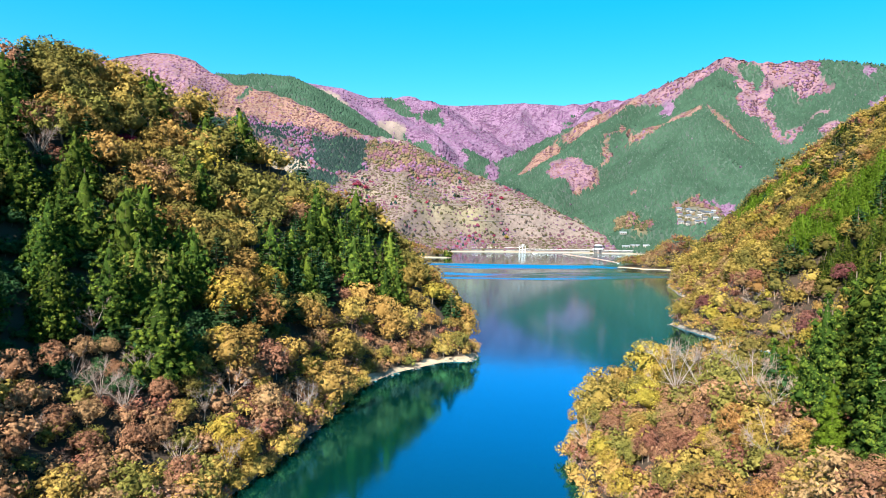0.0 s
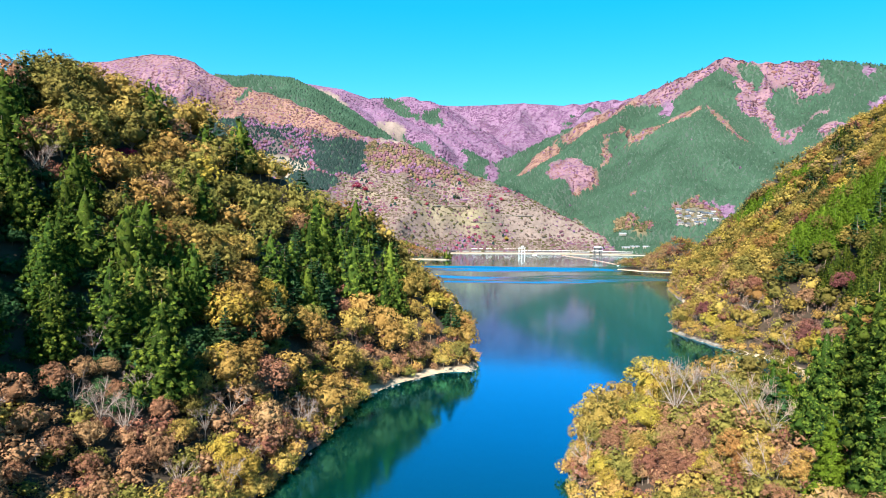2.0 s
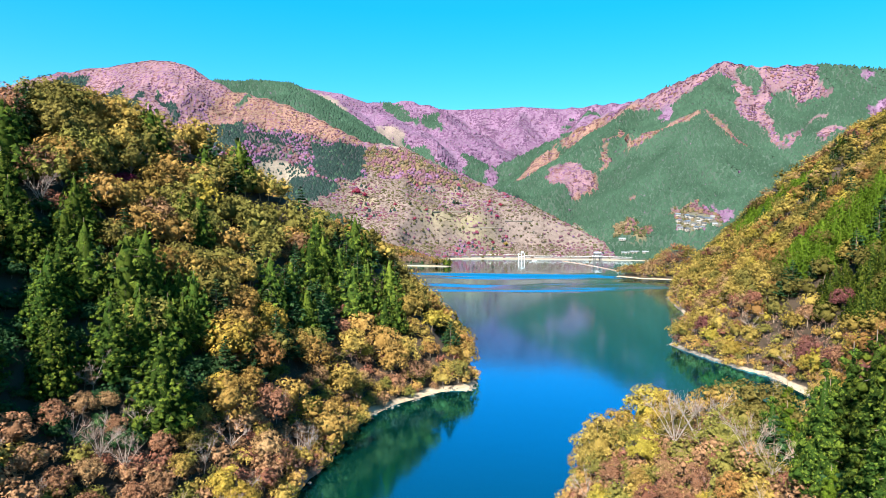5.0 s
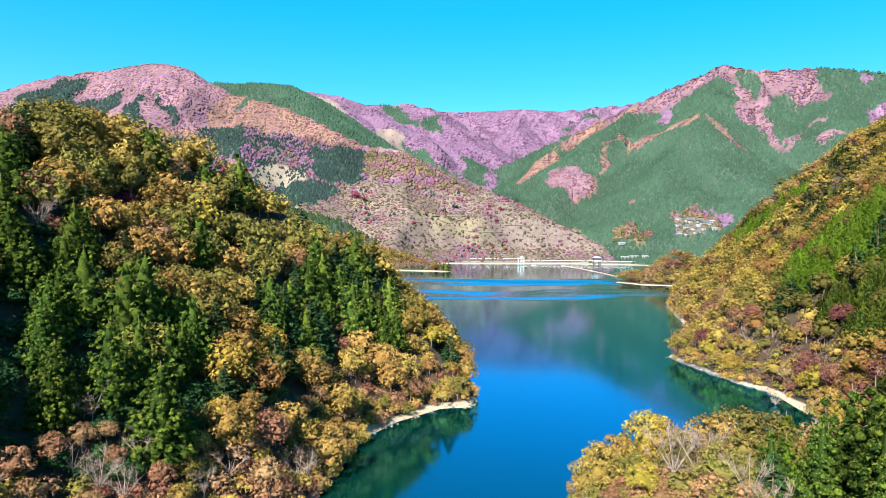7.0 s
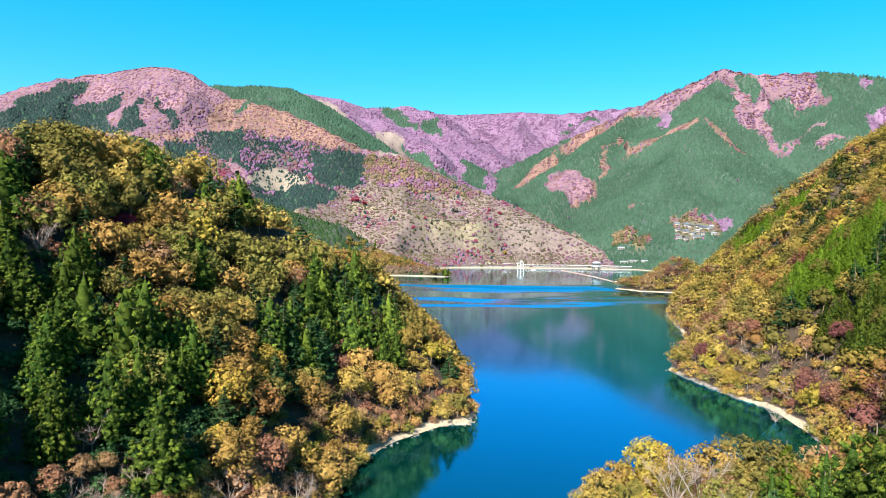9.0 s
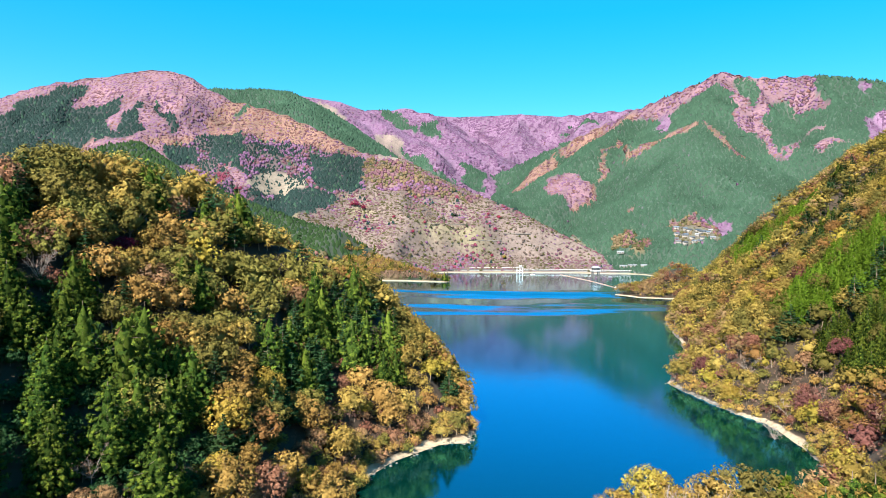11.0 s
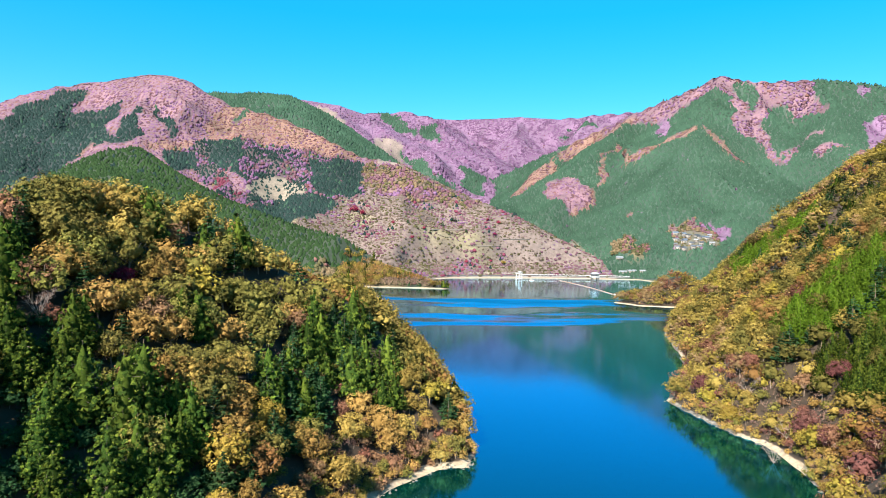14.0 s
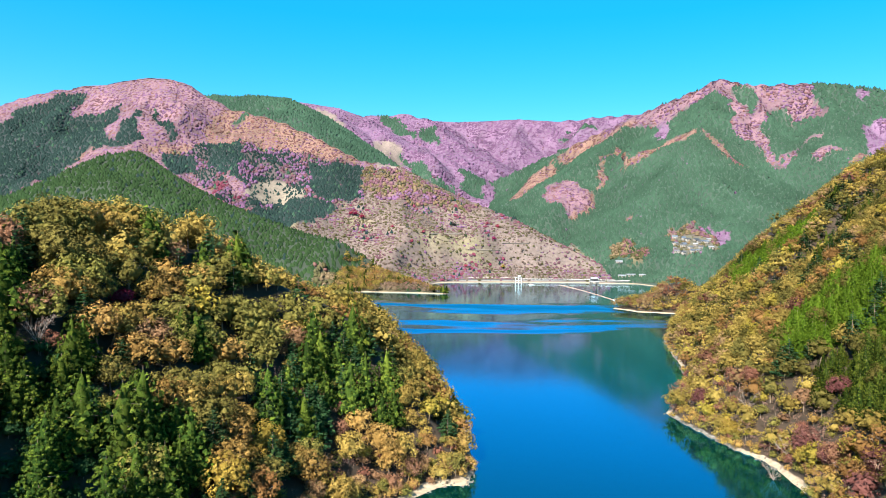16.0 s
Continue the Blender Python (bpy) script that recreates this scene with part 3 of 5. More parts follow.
def bare_shape(seed, twigs=168, cards=420, wide=0.44, spray=0.016):
    rng = np.random.default_rng(seed)
    wood = Pile()
    parts = []
    tips = []
    fork = np.array([rng.normal(0, 0.03), rng.normal(0, 0.03), 0.28])
    tube(wood, [(0, 0, -0.12), fork * 0.5, fork], [0.015, 0.012, 0.010])
    limbs = 7
    for k in range(limbs):
        a, reach = k * 2.4 + rng.uniform(-0.4, 0.4), rng.uniform(0.55, 1.0) * wide
        tip = np.array([reach * math.cos(a), reach * math.sin(a), rng.uniform(0.55, 0.97)])
        mid = fork * 0.45 + tip * 0.55 + (0, 0, rng.uniform(0.0, 0.06))
        tube(wood, [fork, mid, tip], [0.008, 0.005, 0.0015], 4)
        for j in range(twigs // limbs):
            s = rng.uniform(0.25, 1.0)
            base = mid * (1 - s) + tip * s if s > 0.4 else fork * (1 - s) + mid * s
            way = (tip - fork) / np.linalg.norm(tip - fork) + rng.normal(0, 0.65, 3) + (0, 0, 0.2)
            end = base + way / np.linalg.norm(way) * rng.uniform(0.10, 0.24)
            tube(wood, [base, end], [0.0032, 0.001], 3)
            tips.append((base, end))
    n = cards
    pick = rng.integers(0, len(tips), n)
    s = rng.uniform(0.3, 1.1, (n, 1))
    q = np.array([tips[i][0] for i in pick]) * (1 - s) + np.array([tips[i][1] for i in pick]) * s + rng.normal(0, 0.025, (n, 3))
    parts.append(sprays(q, ball_points(n, rng), spray * rng.uniform(0.6, 1.2, n), rng, 0.8, 2.8))
    return wood, parts


# ---- what grows where ----
# woodland zones of the near hills: kind and outline on the plan
ZONES_LEFT = [
    ("brown", [(-80, 104), (-58, 131), (-47, 138), (-38, 141), (-30, 119), (-40, 60), (-90, 60)]),
    ("brown", [(-49, 139), (-50, 171), (-40, 214), (-25, 232), (-18, 205), (-29, 180), (-34, 147), (-36, 138)]),
    ("firs", [(-122, 171), (-120, 178), (-110, 165), (-106, 165), (-99, 150), (-102, 144), (-105, 137), (-125, 164)]),
    ("crest", [(-116, 201), (-113, 215), (-99, 236), (-74, 256), (-57, 259), (-39, 263), (-45, 248), (-62, 243), (-80, 232), (-98, 215), (-110, 203)]),
    ("belt", [(-62, 210), (-59, 222), (-54, 246), (-39, 263), (-24, 270), (-22, 255), (-24, 237), (-35, 235), (-43, 232), (-43, 208), (-52, 192), (-57, 198)]),
]
ZONES_INNER = [
    ("gully", [(-93, 195), (-86, 209), (-79, 219), (-65, 197), (-57, 194), (-57, 178), (-67, 188), (-78, 189), (-86, 184)]),
    ("cedar", [(-108, 144), (-99, 152), (-95, 161), (-90, 163), (-82, 154), (-81, 167), (-75, 165), (-69, 164), (-60, 158), (-55, 152), (-57, 140), (-56, 128), (-64, 119), (-71, 116), (-76, 106), (-82, 100), (-112, 130)]),
]
ZONES_RIGHT = [
    ("gold", [(227, 683), (225, 530), (232, 456), (199, 379), (155, 320), (139, 326), (151, 441)]),
    ("rust", [(191, 790), (244, 898), (300, 863), (330, 760), (281, 676), (253, 744)]),
    ("crest", [(269, 539), (339, 583), (382, 574), (300, 430), (225, 380), (224, 407)]),
    ("lime", [(166, 334), (183, 340), (206, 352), (214, 330), (204, 305), (179, 267), (170, 286), (158, 294), (153, 299), (155, 319)]),
    ("lime", [(277, 667), (267, 595), (286, 564), (301, 557), (274, 499), (249, 490), (227, 505), (220, 519)]),
]
ZONES_SHORE = [
    ("cedar", [(155, 285), (167, 281), (177, 264), (190, 250), (168, 215), (150, 222), (147, 245), (153, 264), (150, 275)]),
    ("brown", [(137, 411), (138, 323), (148, 280), (148, 255), (150, 222), (126, 186), (115, 186), (112, 223), (112, 285), (110, 336)]),
]
# what grows in each zone, by share; nothing: a gap
ZONE_MIX = {
    "cedar": [("cedar", 0.80), ("", 0.15), ("twig", 0.03), ("olive", 0.02)],
    "firs": [("pine", 0.55), ("cedar", 0.25), ("rust", 0.1), ("olive", 0.1)],
    "belt": [("pine", 0.42), ("cedar", 0.38), ("lime", 0.04), ("olive", 0.09), ("ochre", 0.05), ("rust", 0.02)],
    "crest": [("pine", 0.50), ("cedar", 0.06), ("olive", 0.24), ("ochre", 0.14), ("tawny", 0.06)],
    "gully": [("cedar", 0.42), ("olive", 0.26), ("ochre", 0.20), ("yellow", 0.06), ("orange", 0.06)],
    "brown": [("tawny", 0.24), ("rust", 0.16), ("ochre", 0.16), ("twig", 0.24), ("maroon", 0.03), ("olive", 0.08), ("yellow", 0.05), ("orange", 0.04)],
    "gold": [("rust", 0.07), ("tawny", 0.14), ("ochre", 0.36), ("olive", 0.22), ("yellow", 0.07), ("orange", 0.10), ("pine", 0.04)],
    "rust": [("tawny", 0.34), ("rust", 0.16), ("ochre", 0.22), ("olive", 0.14), ("orange", 0.1), ("pine", 0.04)],
    "lime": [("lime", 0.84), ("olive", 0.10), ("pine", 0.06)],
    "point": [("ochre", 0.34), ("olive", 0.26), ("rust", 0.12), ("orange", 0.1), ("tawny", 0.1), ("twig", 0.08)],
    "hill": [("olive", 0.43), ("ochre", 0.19), ("pine", 0.10), ("orange", 0.08), ("yellow", 0.05), ("tawny", 0.05), ("cedar", 0.04), ("rust", 0.03)],
    "slope": [("rust", 0.08), ("maroon", 0.02), ("tawny", 0.12), ("ochre", 0.27), ("olive", 0.21), ("yellow", 0.06), ("orange", 0.07), ("pine", 0.11), ("lime", 0.06)],
}


def inside(x, y, outline):
    """Whether points lie within an outline on the plan."""
    x, y = np.asarray(x, float), np.asarray(y, float)
    within = np.zeros(x.shape, bool)
    for p, q in zip(outline, outline[1:] + outline[:1]):
        if p[1] != q[1]:
            within ^= ((p[1] > y) != (q[1] > y)) & (x < p[0] + (y - p[1]) / (q[1] - p[1]) * (q[0] - p[0]))
    return within


def near_zone(x, y):
    wx, wy = x + 3.0 * float(grain(x, y, 15, 21)), y + 3.0 * float(grain(x, y, 15, 23))
    if 14 < x < 90 and y < 172:
        return "cedar" if 48 < x < 80 and 60 < y < 92 else "point"
    zone = "hill" if x < 20 else "slope"
    for name, outline in ZONES_LEFT + ZONES_INNER if x < 20 else ZONES_RIGHT + ZONES_SHORE:
        if inside(wx, wy, outline):
            zone = name
    return zone


def near_species(x, y, z, rng):
    zone = near_zone(x, y)
    if zone == "slope" and z < 18 and rng.random() < 0.6:
        zone = "brown"
    if zone == "point" and y < 100 and rng.random() < 0.5:
        zone = "brown"
    mix_list = ZONE_MIX[zone]
    # neighbours often are of a kind
    k = rng.random() if zone in ("cedar", "lime") else min(0.999, max(0.0, 0.5 * rng.random() + 0.5 * (0.5 + 0.95 * float(grain(x, y, 12 if x < 90 else 20, 22)))))
    if zone == "hill" and rng.random() < 0.012:
        return "crimson"
    for species, share in mix_list:
        k -= share
        if k < 0:
            return species
    return mix_list[0][0]


# woodland patches on the mountains: kind and outline on the plan
PATCHES_DOME = [
    (7, [(-1150, 1623), (-1145, 1652), (-1180, 1718), (-1144, 1744), (-1096, 1791), (-1035, 1797), (-1026, 1754), (-1020, 1718), (-969, 1707), (-924, 1723), (-902, 1759), (-883, 1702), (-861, 1579), (-841, 1561), (-762, 1551), (-835, 1519), (-901, 1474), (-882, 1328), (-1057, 1300), (-1251, 1603)]),
    (7, [(-828, 1570), (-830, 1613), (-806, 1623), (-771, 1579), (-766, 1547), (-821, 1556)]),
    (7, [(-818, 1618), (-828, 1652), (-809, 1672), (-792, 1647)]),
    (7, [(-791, 1712), (-779, 1712), (-708, 1627), (-699, 1613), (-708, 1589), (-725, 1608)]),
]
PATCHES_SHOULDER = [
    (2, [(-891, 1501), (-867, 1528), (-852, 1515), (-870, 1488)]),
    (2, [(-659, 1677), (-664, 1797), (-652, 1835), (-564, 1815), (-479, 1795), (-379, 1765), (-249, 1705), (-299, 1647), (-392, 1677), (-477, 1667), (-540, 1637), (-630, 1647)]),
    (2, [(-748, 1533), (-655, 1637), (-661, 1584), (-730, 1510)]),
    (0, [(-611, 1780), (-580, 1802), (-571, 1797), (-594, 1775)]),
    (11, [(-709, 1537), (-642, 1642), (-542, 1642), (-477, 1667), (-392, 1677), (-247, 1687), (-215, 1613), (-220, 1490), (-310, 1440), (-406, 1390), (-462, 1290), (-531, 1290), (-660, 1488)]),
]
PATCHES_BELT = [
    (7, [(-384, 1642), (-247, 1687), (-215, 1613), (-225, 1537), (-236, 1483), (-314, 1457), (-357, 1561)]),
    (7, [(-640, 1637), (-554, 1657), (-528, 1608), (-519, 1533), (-476, 1483), (-520, 1479), (-586, 1551)]),
    (7, [(-707, 1533), (-650, 1608), (-620, 1551), (-638, 1497), (-681, 1506)]),
    (7, [(-542, 1300), (-462, 1300), (-412, 1444), (-328, 1461), (-261, 1444), (-292, 1360), (-376, 1320)]),
    (10, [(-662, 1492), (-623, 1542), (-544, 1457), (-479, 1300), (-508, 1300), (-571, 1368)]),
    (10, [(-542, 1524), (-492, 1492), (-467, 1427), (-498, 1418)]),
    (5, [(-480, 1457), (-453, 1537), (-417, 1556), (-352, 1519), (-338, 1452), (-414, 1452), (-453, 1414)]),
]
PATCHES_MIDDLE = [
    (6, [(-212, 1672), (-170, 1664), (-120, 1606), (-151, 1600)]),
    (6, [(-350, 2613), (-302, 2692), (-217, 2660), (-240, 2560), (-300, 2480)]),
    (6, [(-623, 2779), (-584, 2752), (-454, 2656), (-470, 2600), (-600, 2720)]),
    (0, [(-240, 2662), (-183, 2670), (-105, 2477), (-18, 2455), (15, 2433), (-52, 2126), (-125, 2113), (-194, 2583)]),
    (0, [(26, 2662), (112, 2640), (80, 2470), (4, 2470)]),
    (0, [(-442, 3513), (-363, 3492), (-199, 3299), (-210, 3259), (-345, 3328)]),
    (0, [(-193, 3430), (-119, 3440), (-89, 3259), (-140, 3259), (-193, 3299)]),
    (0, [(625, 4142), (874, 4242), (877, 4130), (677, 4130)]),
    (8, [(-227, 1652), (-154, 1632), (-95, 1598), (-11, 1560), (71, 1510), (29, 1500), (-63, 1520), (-135, 1500), (-194, 1500), (-227, 1556)]),
]
PATCHES_PEAK = [
    (10, [(480, 2534), (651, 2480), (788, 2385), (857, 2357), (915, 2340), (966, 2300), (1169, 2200), (1124, 2067), (1121, 2018), (1099, 1982), (1063, 2111), (1027, 2130), (923, 2000), (898, 1900), (896, 1828), (872, 1833), (878, 1918), (833, 1947), (834, 2012), (912, 2227), (886, 2234), (856, 2254), (819, 2300), (752, 2270), (721, 2275), (626, 2351), (492, 2481)]),
    (2, [(385, 2560), (418, 2570), (534, 2500), (633, 2390), (624, 2344), (484, 2300), (404, 2459)]),
    (0, [(941, 2261), (990, 2234), (961, 2117), (940, 2117), (927, 2194)]),
    (0, [(945, 2012), (1060, 2123), (1073, 2104), (979, 1941), (902, 1895)]),
]
PATCHES_SPURS = [
    (1, [(693, 2309), (724, 2316), (683, 2111), (633, 2048)]),
    (2, [(713, 2006), (708, 1958), (574, 1906), (501, 1935), (489, 1988), (543, 1970), (668, 2048)]),
    (2, [(729, 1988), (744, 1982), (770, 1912), (796, 1790), (774, 1795), (743, 1883)]),
    (2, [(518, 2188), (534, 2175), (506, 1941), (495, 1976)]),
    (2, [(527, 2188), (517, 2142), (469, 2092), (426, 1935), (407, 1923), (448, 2092)]),
    (10, [(872, 1817), (931, 1850), (1004, 1895), (1053, 1906), (1041, 1889), (988, 1878), (887, 1801)]),
    (10, [(979, 1822), (1020, 1822), (1067, 1806), (1037, 1785), (986, 1801)]),
]
PATCHES_LOW = [
    (1, [(1152, 1889), (1234, 1958), (1283, 1958), (1145, 1742), (1102, 1769)]),
    (2, [(1032, 1742), (1079, 1779), (1103, 1753), (1059, 1722)]),
    (1, [(1233, 2092), (1261, 2104), (1290, 2073), (1251, 2042)]),
    (10, [(282, 1964), (344, 1982), (398, 1912), (372, 1861), (303, 1779), (277, 1812), (251, 1918)]),
    (2, [(201, 2408), (291, 2474), (362, 2534), (367, 2459), (277, 2268), (174, 2200)]),
    (2, [(294, 1769), (397, 1906), (418, 1912), (331, 1790)]),
    (2, [(429, 1676), (443, 1676), (446, 1631), (429, 1636)]),
]
PATCHES_SHORE = [
    (8, [(500, 1560), (555, 1584), (592, 1556), (570, 1400), (542, 1370), (459, 1380)]),
    (13, [(460, 1380), (520, 1368), (552, 1376), (566, 1450), (490, 1462)]),
    (12, [(370, 1570), (396, 1570), (429, 1465), (404, 1405), (346, 1413)]),
    (1, [(599, 1546), (629, 1519), (591, 1418), (565, 1400)]),
    (12, [(-150, 1125), (-110, 1110), (-60, 1085), (-20, 1050), (-227, 1045), (-230, 1074), (-162, 1120)]),
]
# growth that prevails on each ridge
RIDGE_COVER = {"terrace": 3, "left_mountain": 10, "plantation": 9, "pink_left": 1, "blue_mid": 1, "far": 1, "far_spur_a": 1, "far_spur_b": 1, "far_spur_c": 1, "left_spur_a": 10, "left_spur_b": 10, "left_spur_c": 10, "left_spur_d": 3}


def far_cover(x, y, z):
    """Kind of growth on the distant slopes: 0 conifers, 1 bare mauve woods, 2 orange woods, 3 terraced scrub, 4 near woods, 5 clearing, 6 bare ridge, 7 dark firs, 8 mixed thicket, 9 young cypress, 10 russet and mauve woods, 11 firs among bare trees, 12 ochre trees, 13 yards."""
    x, y, z = (np.asarray(v, float) for v in (x, y, z))
    kind, best = np.ones(x.shape, int), np.full(x.shape, -1e9)
    for group in (RIDGES_FAR, RIDGES_HIGH):
        for name, ridge in group.items():
            top = crest_height(x, y, ridge)
            kind = np.where(top > best, RIDGE_COVER.get(name, 0), kind)
            best = np.maximum(best, top)
    reach = np.clip(y / 1500, 0.7, 2.5)
    wx = x + reach * (9 * grain(x, y, 60, 34) + 5 * grain(x, y, 22, 35))
    wy = y + 2 * reach * (9 * grain(x, y, 60, 36) + 5 * grain(x, y, 22, 37))
    for patches in (PATCHES_DOME, PATCHES_SHOULDER, PATCHES_BELT, PATCHES_MIDDLE, PATCHES_PEAK, PATCHES_SPURS, PATCHES_LOW, PATCHES_SHORE):
        for k, outline in patches:
            kind[inside(wx, wy, outline)] = k
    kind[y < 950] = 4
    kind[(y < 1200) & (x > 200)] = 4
    return kind


# far kinds lean blue, with the same haze tint as FOLIAGE_FAR
# kind 4: shade between the near trees, put into the floor colour
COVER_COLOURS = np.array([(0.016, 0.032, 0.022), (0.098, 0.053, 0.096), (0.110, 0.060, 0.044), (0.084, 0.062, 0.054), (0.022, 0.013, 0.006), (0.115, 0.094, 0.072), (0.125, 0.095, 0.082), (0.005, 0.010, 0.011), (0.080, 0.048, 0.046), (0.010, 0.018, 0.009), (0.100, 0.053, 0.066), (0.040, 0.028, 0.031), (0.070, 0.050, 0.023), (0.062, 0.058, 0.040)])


# ---- ground, water ----
def ground_grid(cols=300):
    """Rows of the ground's mesh, closer together near the lake."""
    ys = [-160.0]
    while ys[-1] < 4880:
        ys.append(ys[-1] + max(2.6, 0.0092 * (ys[-1] + 190)))
    ys = np.array(ys)
    gx = np.linspace(-1, 1, cols)[None, :] * (320 + 0.84 * np.clip(ys, 0, None))[:, None]
    gy = np.repeat(ys[:, None], cols, 1)
    return ys, gx, gy, height(gx, gy)


GRID = ground_grid()


def on_ground(x, y):
    """Height of the ground's mesh, between its vertices too."""
    ys, gx, gy, gz = GRID
    j = np.clip(np.searchsorted(ys, y) - 1, 0, len(ys) - 2)
    last = gx.shape[1] - 1
    z = []
    for row in (j, j + 1):
        f = np.clip((x / gx[row, last] + 1) / 2 * last, 0, last - 1e-6)
        k = f.astype(int)
        z.append(gz[row, k] * (1 - f + k) + gz[row, k + 1] * (f - k))
    t = (y - ys[j]) / (ys[j + 1] - ys[j])
    return z[0] * (1 - t) + z[1] * t


def build_ground():
    ys, gx, gy, gz = GRID
    cols = gx.shape[1]
    v = np.stack([gx, gy, gz], 2).reshape(-1, 3)
    idx = np.arange(len(v)).reshape(len(ys), cols)
    quads = np.stack([idx[:-1, :-1], idx[:-1, 1:], idx[1:, 1:], idx[1:, :-1]], 2).reshape(-1, 4)
    pile = Pile()
    pile.add(v, quads=quads)
    me = pile.mesh("ground", GROUND, True)
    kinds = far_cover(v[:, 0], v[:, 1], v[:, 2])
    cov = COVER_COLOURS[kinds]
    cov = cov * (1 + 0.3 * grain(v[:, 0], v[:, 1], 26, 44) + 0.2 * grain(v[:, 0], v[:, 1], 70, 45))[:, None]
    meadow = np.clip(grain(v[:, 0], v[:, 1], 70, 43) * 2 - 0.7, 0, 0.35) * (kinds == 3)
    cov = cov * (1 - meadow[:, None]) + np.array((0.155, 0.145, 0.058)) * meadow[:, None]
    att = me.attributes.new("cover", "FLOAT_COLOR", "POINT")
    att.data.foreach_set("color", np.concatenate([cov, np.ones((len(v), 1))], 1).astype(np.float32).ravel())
    strand = np.clip((beach_width(v[:, 0], v[:, 1]) - 1.2) / 0.8, 0, 1)
    me.attributes.new("strand", "FLOAT", "POINT").data.foreach_set("value", strand.astype(np.float32))
    tagged(new("ground", me), "steep wooded hills and mountains round a reservoir", "ground", kind="structure")


def build_water():
    pile = Pile()
    gx, gy = np.meshgrid(np.linspace(-420, 480, 31), np.linspace(-240, 1420, 57))
    v = np.stack([gx, gy, 0 * gx], 2).reshape(-1, 3)
    idx = np.arange(len(v)).reshape(gx.shape)
    pile.add(v, quads=np.stack([idx[:-1, :-1], idx[:-1, 1:], idx[1:, 1:], idx[1:, :-1]], 2).reshape(-1, 4))
    tagged(new("water", pile.mesh("water", WATER, True)), "calm deep blue and teal reservoir water", "water", kind="structure")


build_ground()
build_water()


# ---- woods ----
CONIFERS = ("cedar", "lime", "pine")
SHAPES = {
    "shrub": [broadleaf_shape(210 + k, 250, 14, wide=0.62, spray=0.085, low=-0.02) for k in range(5)],
    "broad_hero": [broadleaf_shape(230 + k, 2300, 32, wide=0.40, spray=0.0245) for k in range(4)],
    "broad_fine": [broadleaf_shape(110 + k, 1150, 24, wide=0.42 + 0.03 * (k % 3), spray=0.041) for k in range(5)],
    "cedar_fine": [conifer_shape(130 + k, 190, 7, wide=0.265 + 0.02 * (k % 2), spray=0.034, puff=0.040, ragged=0.45, dense=True) for k in range(4)],
    "cedar_hero": [conifer_shape(140 + k, 130, 30, wide=0.175, spray=0.0185, puff=0.047, ragged=0.6, dense=True) for k in range(3)],
    "broad": [broadleaf_shape(10 + k, 900, 24, wide=0.44 + 0.03 * (k % 3), spray=0.044) for k in range(6)],
    "cedar": [conifer_shape(30 + k, 95, 9, wide=0.25 + 0.02 * (k % 3), spray=0.050, ragged=0.35) for k in range(5)],
    "pine": [tiered_shape(40 + k, 950, wide=0.36, spray=0.068, low=0.10, tiers=14) for k in range(4)],
    "bare": [bare_shape(50 + k) for k in range(5)],
    "broad_low": [broadleaf_shape(60 + k, 330, 14, wide=0.46, spray=0.054) for k in range(6)],
    "cedar_low": [conifer_shape(70 + k, 62, 7, wide=0.25, spray=0.082, puff=0.06) for k in range(4)],
    "pine_low": [tiered_shape(80 + k, 160, spray=0.11, tiers=8) for k in range(3)],
    "bare_low": [bare_shape(90 + k, twigs=28, cards=110, spray=0.05) for k in range(3)],
    "broad_far": [broadleaf_shape(160 + k, 104, 8, wide=0.48, spray=0.080) for k in range(5)],
    "cedar_far": [conifer_shape(170 + k, 18, 3, wide=0.24, spray=0.14, puff=0.07) for k in range(4)],
    "pine_far": [tiered_shape(180 + k, 60, spray=0.17, tiers=6) for k in range(3)],
    "bare_far": [bare_shape(190 + k, twigs=14, cards=50, spray=0.12) for k in range(3)],
}
LABELS = {
    "cedar": "tall dark green cedar with dense conical crown", "lime": "bright green conical cypress on the slope",
    "pine": "dark fir with open tiered branches", "olive": "broadleaf tree turning olive green", "ochre": "broadleaf tree with ochre autumn leaves",
    "yellow": "broadleaf tree with bright yellow leaves", "orange": "broadleaf tree with orange autumn leaves", "rust": "broadleaf tree with russet brown leaves",
    "tawny": "broadleaf tree with dry tawny leaves", "crimson": "small maple with crimson leaves", "maroon": "broadleaf tree with dull maroon leaves", "twig": "nearly bare tree with pale grey branches",
}


def shape_kind(species):
    return {"cedar": "cedar", "lime": "cedar", "pine": "pine", "twig": "bare"}.get(species, "broad")


def tree_height(species, rng):
    low, high = {"cedar": (13, 22), "lime": (9, 13), "pine": (11, 15), "twig": (8, 11), "crimson": (5, 7)}.get(species, (10.5, 15.0))
    return rng.uniform(low, high)


MESHES = {}


def tree_meshes(species, variant, fine):
    key = (species, variant, fine)
    if key not in MESHES:
        wood, parts = SHAPES[shape_kind(species) + fine][variant]
        crown = Pile()
        rng = np.random.default_rng(variant)
        for v, q in parts:
            crown.add(v, tris=q, tone=0.70 + 0.05 * variant + rng.uniform(-0.16, 0.16))
        MESHES[key] = (wood.mesh("trunk", PALE_BARK if species == "twig" else BARK), crown.mesh("crown", LEAVES[species]))
    return MESHES[key]


